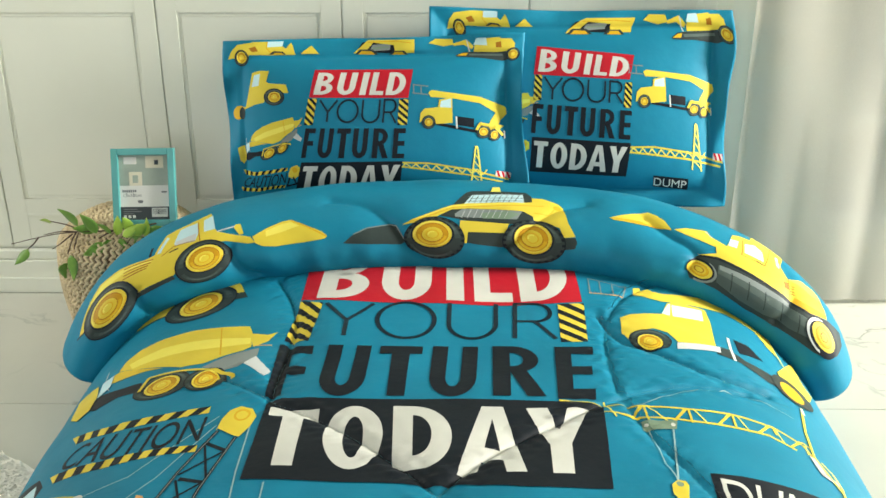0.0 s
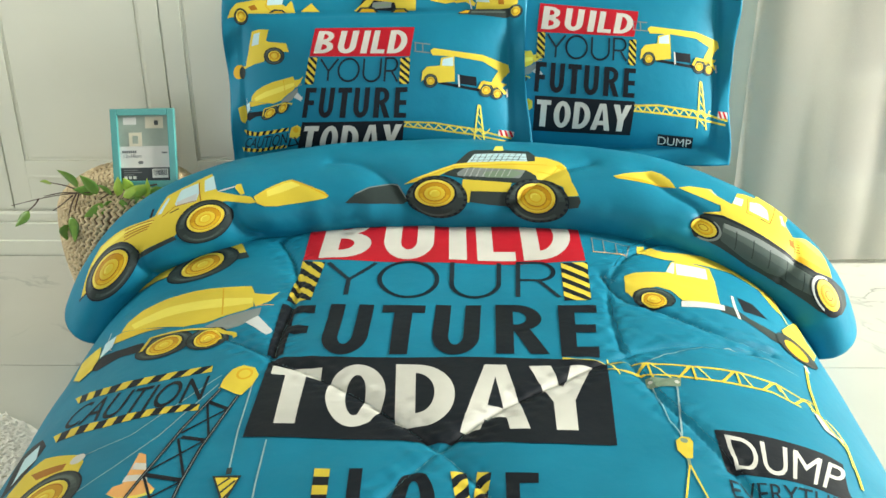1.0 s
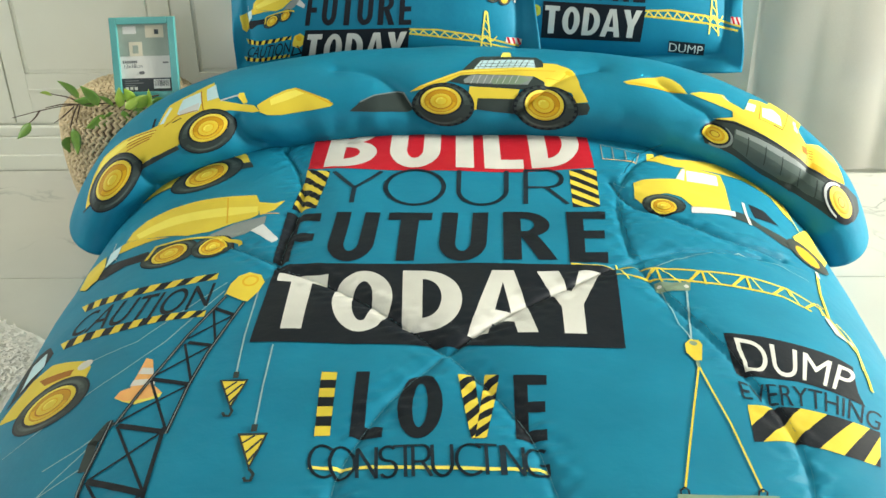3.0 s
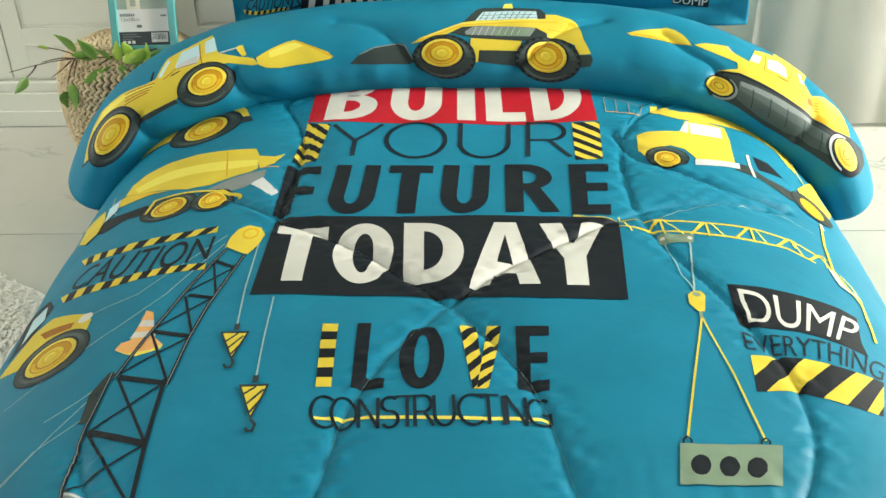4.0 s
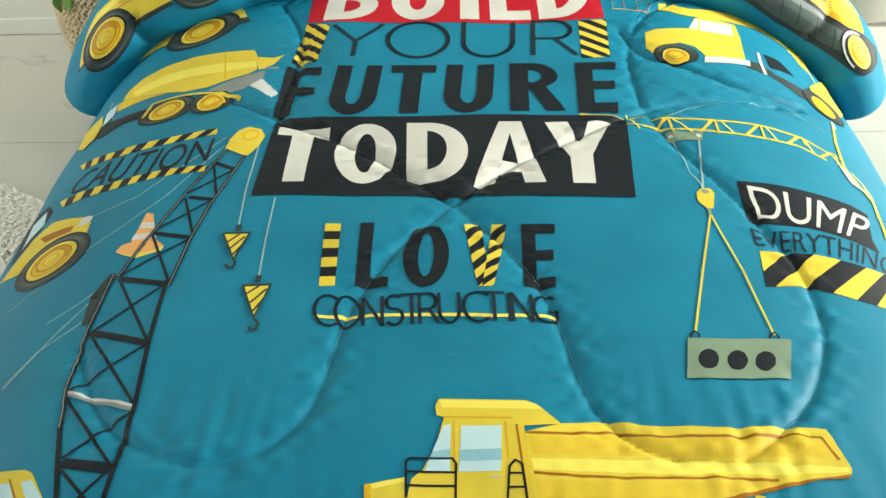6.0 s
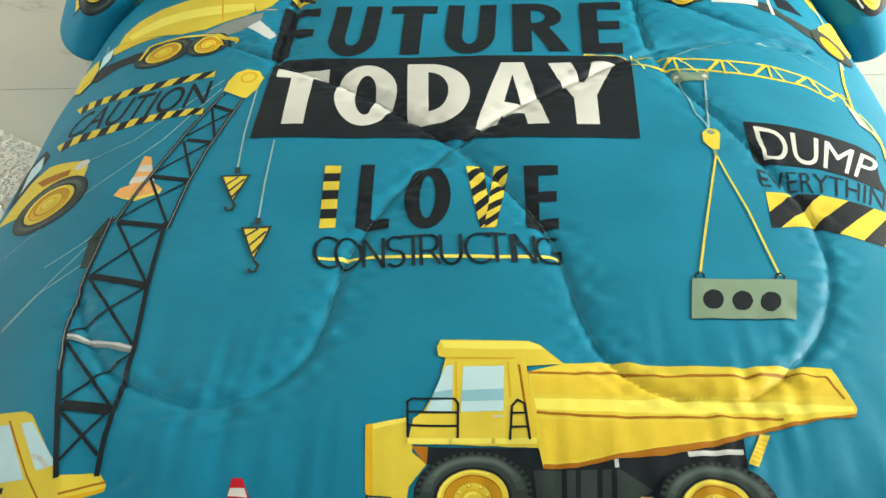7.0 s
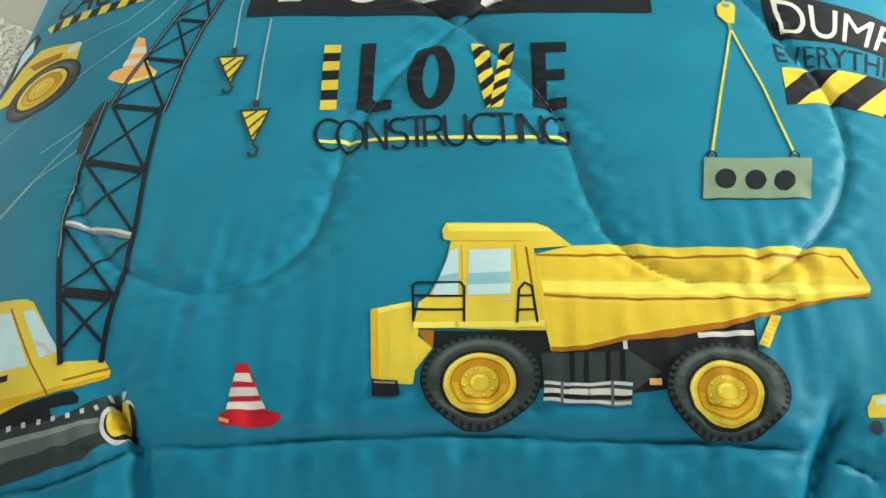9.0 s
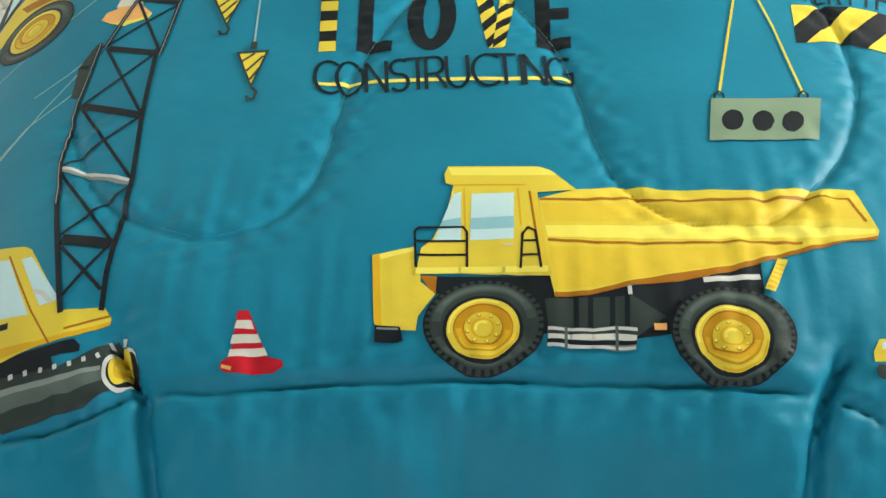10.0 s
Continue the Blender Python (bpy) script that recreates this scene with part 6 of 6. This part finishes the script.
def twig():
    t = thing("leafy_twig", "thin brown twig with pointed green leaves, lying on the basket", "plant")
    y = 0.90
    stems = (((-0.70, 0.93, 0.362), (-0.80, 0.91, 0.352), (-0.875, y, 0.352), (-0.94, y, 0.345), (-1.0, y, 0.332), (-1.055, y, 0.318)),
             ((-0.875, y, 0.352), (-0.905, y, 0.368), (-0.955, y, 0.380)), ((-0.89, y, 0.351), (-0.925, y, 0.352), (-0.97, y, 0.343)),
             ((-0.985, y, 0.336), (-1.0, y, 0.318), (-1.025, y, 0.298)), ((-0.89, y, 0.35), (-0.905, y, 0.325), (-0.92, y, 0.29)),
             ((-0.885, y, 0.348), (-0.90, y, 0.31), (-0.905, y, 0.285)), ((-0.90, y, 0.345), (-0.935, y, 0.318), (-0.955, y, 0.305)),
             ((-0.76, 0.915, 0.356), (-0.785, y, 0.33), (-0.80, y, 0.30)), ((-0.80, 0.91, 0.352), (-0.84, y, 0.33), (-0.85, y, 0.30)))
    for s in stems:
        twig_stem("stem", s, 0.0021, t)
    # x, z, direction, length, young
    leaves = ((-1.005, 0.312, 222, 0.050, 0), (-0.945, 0.377, 278, 0.034, 1), (-0.885, 0.365, 318, 0.062, 0), (-0.835, 0.352, 330, 0.062, 0),
              (-0.905, 0.298, 172, 0.064, 0), (-0.925, 0.275, 195, 0.056, 0), (-0.815, 0.325, 245, 0.060, 0), (-0.805, 0.300, 215, 0.050, 1),
              (-0.835, 0.275, 200, 0.052, 1), (-0.79, 0.345, 15, 0.052, 1), (-0.745, 0.345, 40, 0.058, 1), (-0.80, 0.350, 300, 0.046, 0),
              (-0.715, 0.350, 80, 0.050, 0), (-0.845, 0.352, 285, 0.050, 0), (-0.76, 0.335, 120, 0.052, 0), (-0.775, 0.330, 200, 0.055, 0), (-0.73, 0.325, 150, 0.05, 1), (-0.755, 0.352, 345, 0.05, 1), (-0.77, 0.348, 60, 0.05, 1), (-0.72, 0.345, 20, 0.045, 1), (-0.78, 0.34, 170, 0.05, 0), (-0.81, 0.338, 190, 0.055, 0))
    rnd = random.Random(8)
    for x, z, turn, size, young in leaves:
        leaf(t, x, y - 0.006 + rnd.uniform(-0.02, 0.01), z, turn, size, LEAF_LIGHT if young else LEAF, rnd.uniform(-28, 22), rnd.uniform(0.05, 0.35))


twig()

# ---- rug ----
WOOL = material("ivory_long_pile", (0.92, 0.90, 0.80), 0.95, second=(0.88, 0.86, 0.76), scale=20, sheen=0.2)


def rug():
    t = thing("shag_rug", "ivory long-pile rug on the floor beside the bed", "rug")
    rnd = np.random.RandomState(6)
    cx, cy, ax, ay = -1.20, -0.25, 0.55, 0.74
    bm = bmesh.new()
    ring = [bm.verts.new((cx + ax * math.copysign(abs(math.cos(a)) ** 0.75, math.cos(a)), cy + ay * math.copysign(abs(math.sin(a)) ** 0.75, math.sin(a)), 0.004)) for a in np.linspace(0, 6.28319, 48, endpoint=False)]
    f = bm.faces.new(ring)
    r = bmesh.ops.extrude_face_region(bm, geom=[f])
    for v in r["geom"]:
        if isinstance(v, bmesh.types.BMVert):
            v.co.z = 0.016
    part("backing", bm, WOOL, t)
    n = 34000
    p = rnd.uniform(-0.99, 0.99, (n * 2, 2))
    p = p[(np.abs(p) ** 2.67).sum(1) < 1][:n]
    verts, faces = [], []
    for u, v in p:
        x, y = cx + ax * u, cy + ay * v
        a = 2.2 * math.sin(3.1 * x + 2 * y) + 1.5 * math.sin(5 * y - 2 * x) + rnd.normal(0, 0.7)
        ln, w = rnd.uniform(0.022, 0.045), 0.0026
        dx, dy = math.cos(a) * ln, math.sin(a) * ln
        h = rnd.uniform(0.003, 0.010)
        k = len(verts)
        verts += [(x - w * math.sin(a), y + w * math.cos(a), 0.014), (x + w * math.sin(a), y - w * math.cos(a), 0.014),
                  (x + dx * 0.5 + w * math.sin(a), y + dy * 0.5 - w * math.cos(a), 0.014 + h), (x + dx * 0.5 - w * math.sin(a), y + dy * 0.5 + w * math.cos(a), 0.014 + h),
                  (x + dx, y + dy, 0.014 + h * 0.75)]
        faces += [(k, k + 1, k + 2, k + 3), (k + 3, k + 2, k + 4)]
    me = bpy.data.meshes.new("wool_tuft")
    me.from_pydata(verts, [], faces)
    tagged(meshed("wool_tuft", me, WOOL, t, "tangled ivory wool pile"), kind="stuff")


rug()

# ---- floor tiles ----
bm = bmesh.new()
box(bm, 0.0012, 0.0012, -0.012, 1.1988, 0.5988, 0.0, 0.0012)
tile_mesh = bpy.data.meshes.new("tile")
bm.to_mesh(tile_mesh)
bm.free()
tile_mesh.materials.append(MARBLE)
for i in range(-3, 5):
    for j in range(-8, 1):
        o = new("tile", tile_mesh)
        o.parent = floor
        o.location = (-0.5 + 1.2 * i, 0.68 + 0.6 * j, 0)
bm = bmesh.new()
box(bm, 0.0012, 0.0012, -0.012, 1.1988, 0.0285, 0.0, 0.001)
strip_mesh = bpy.data.meshes.new("tile")
bm.to_mesh(strip_mesh)
bm.free()
strip_mesh.materials.append(MARBLE)
for i in range(-3, 5):
    o = new("tile", strip_mesh)
    o.parent = floor
    o.location = (-0.5 + 1.2 * i, 1.28, 0)
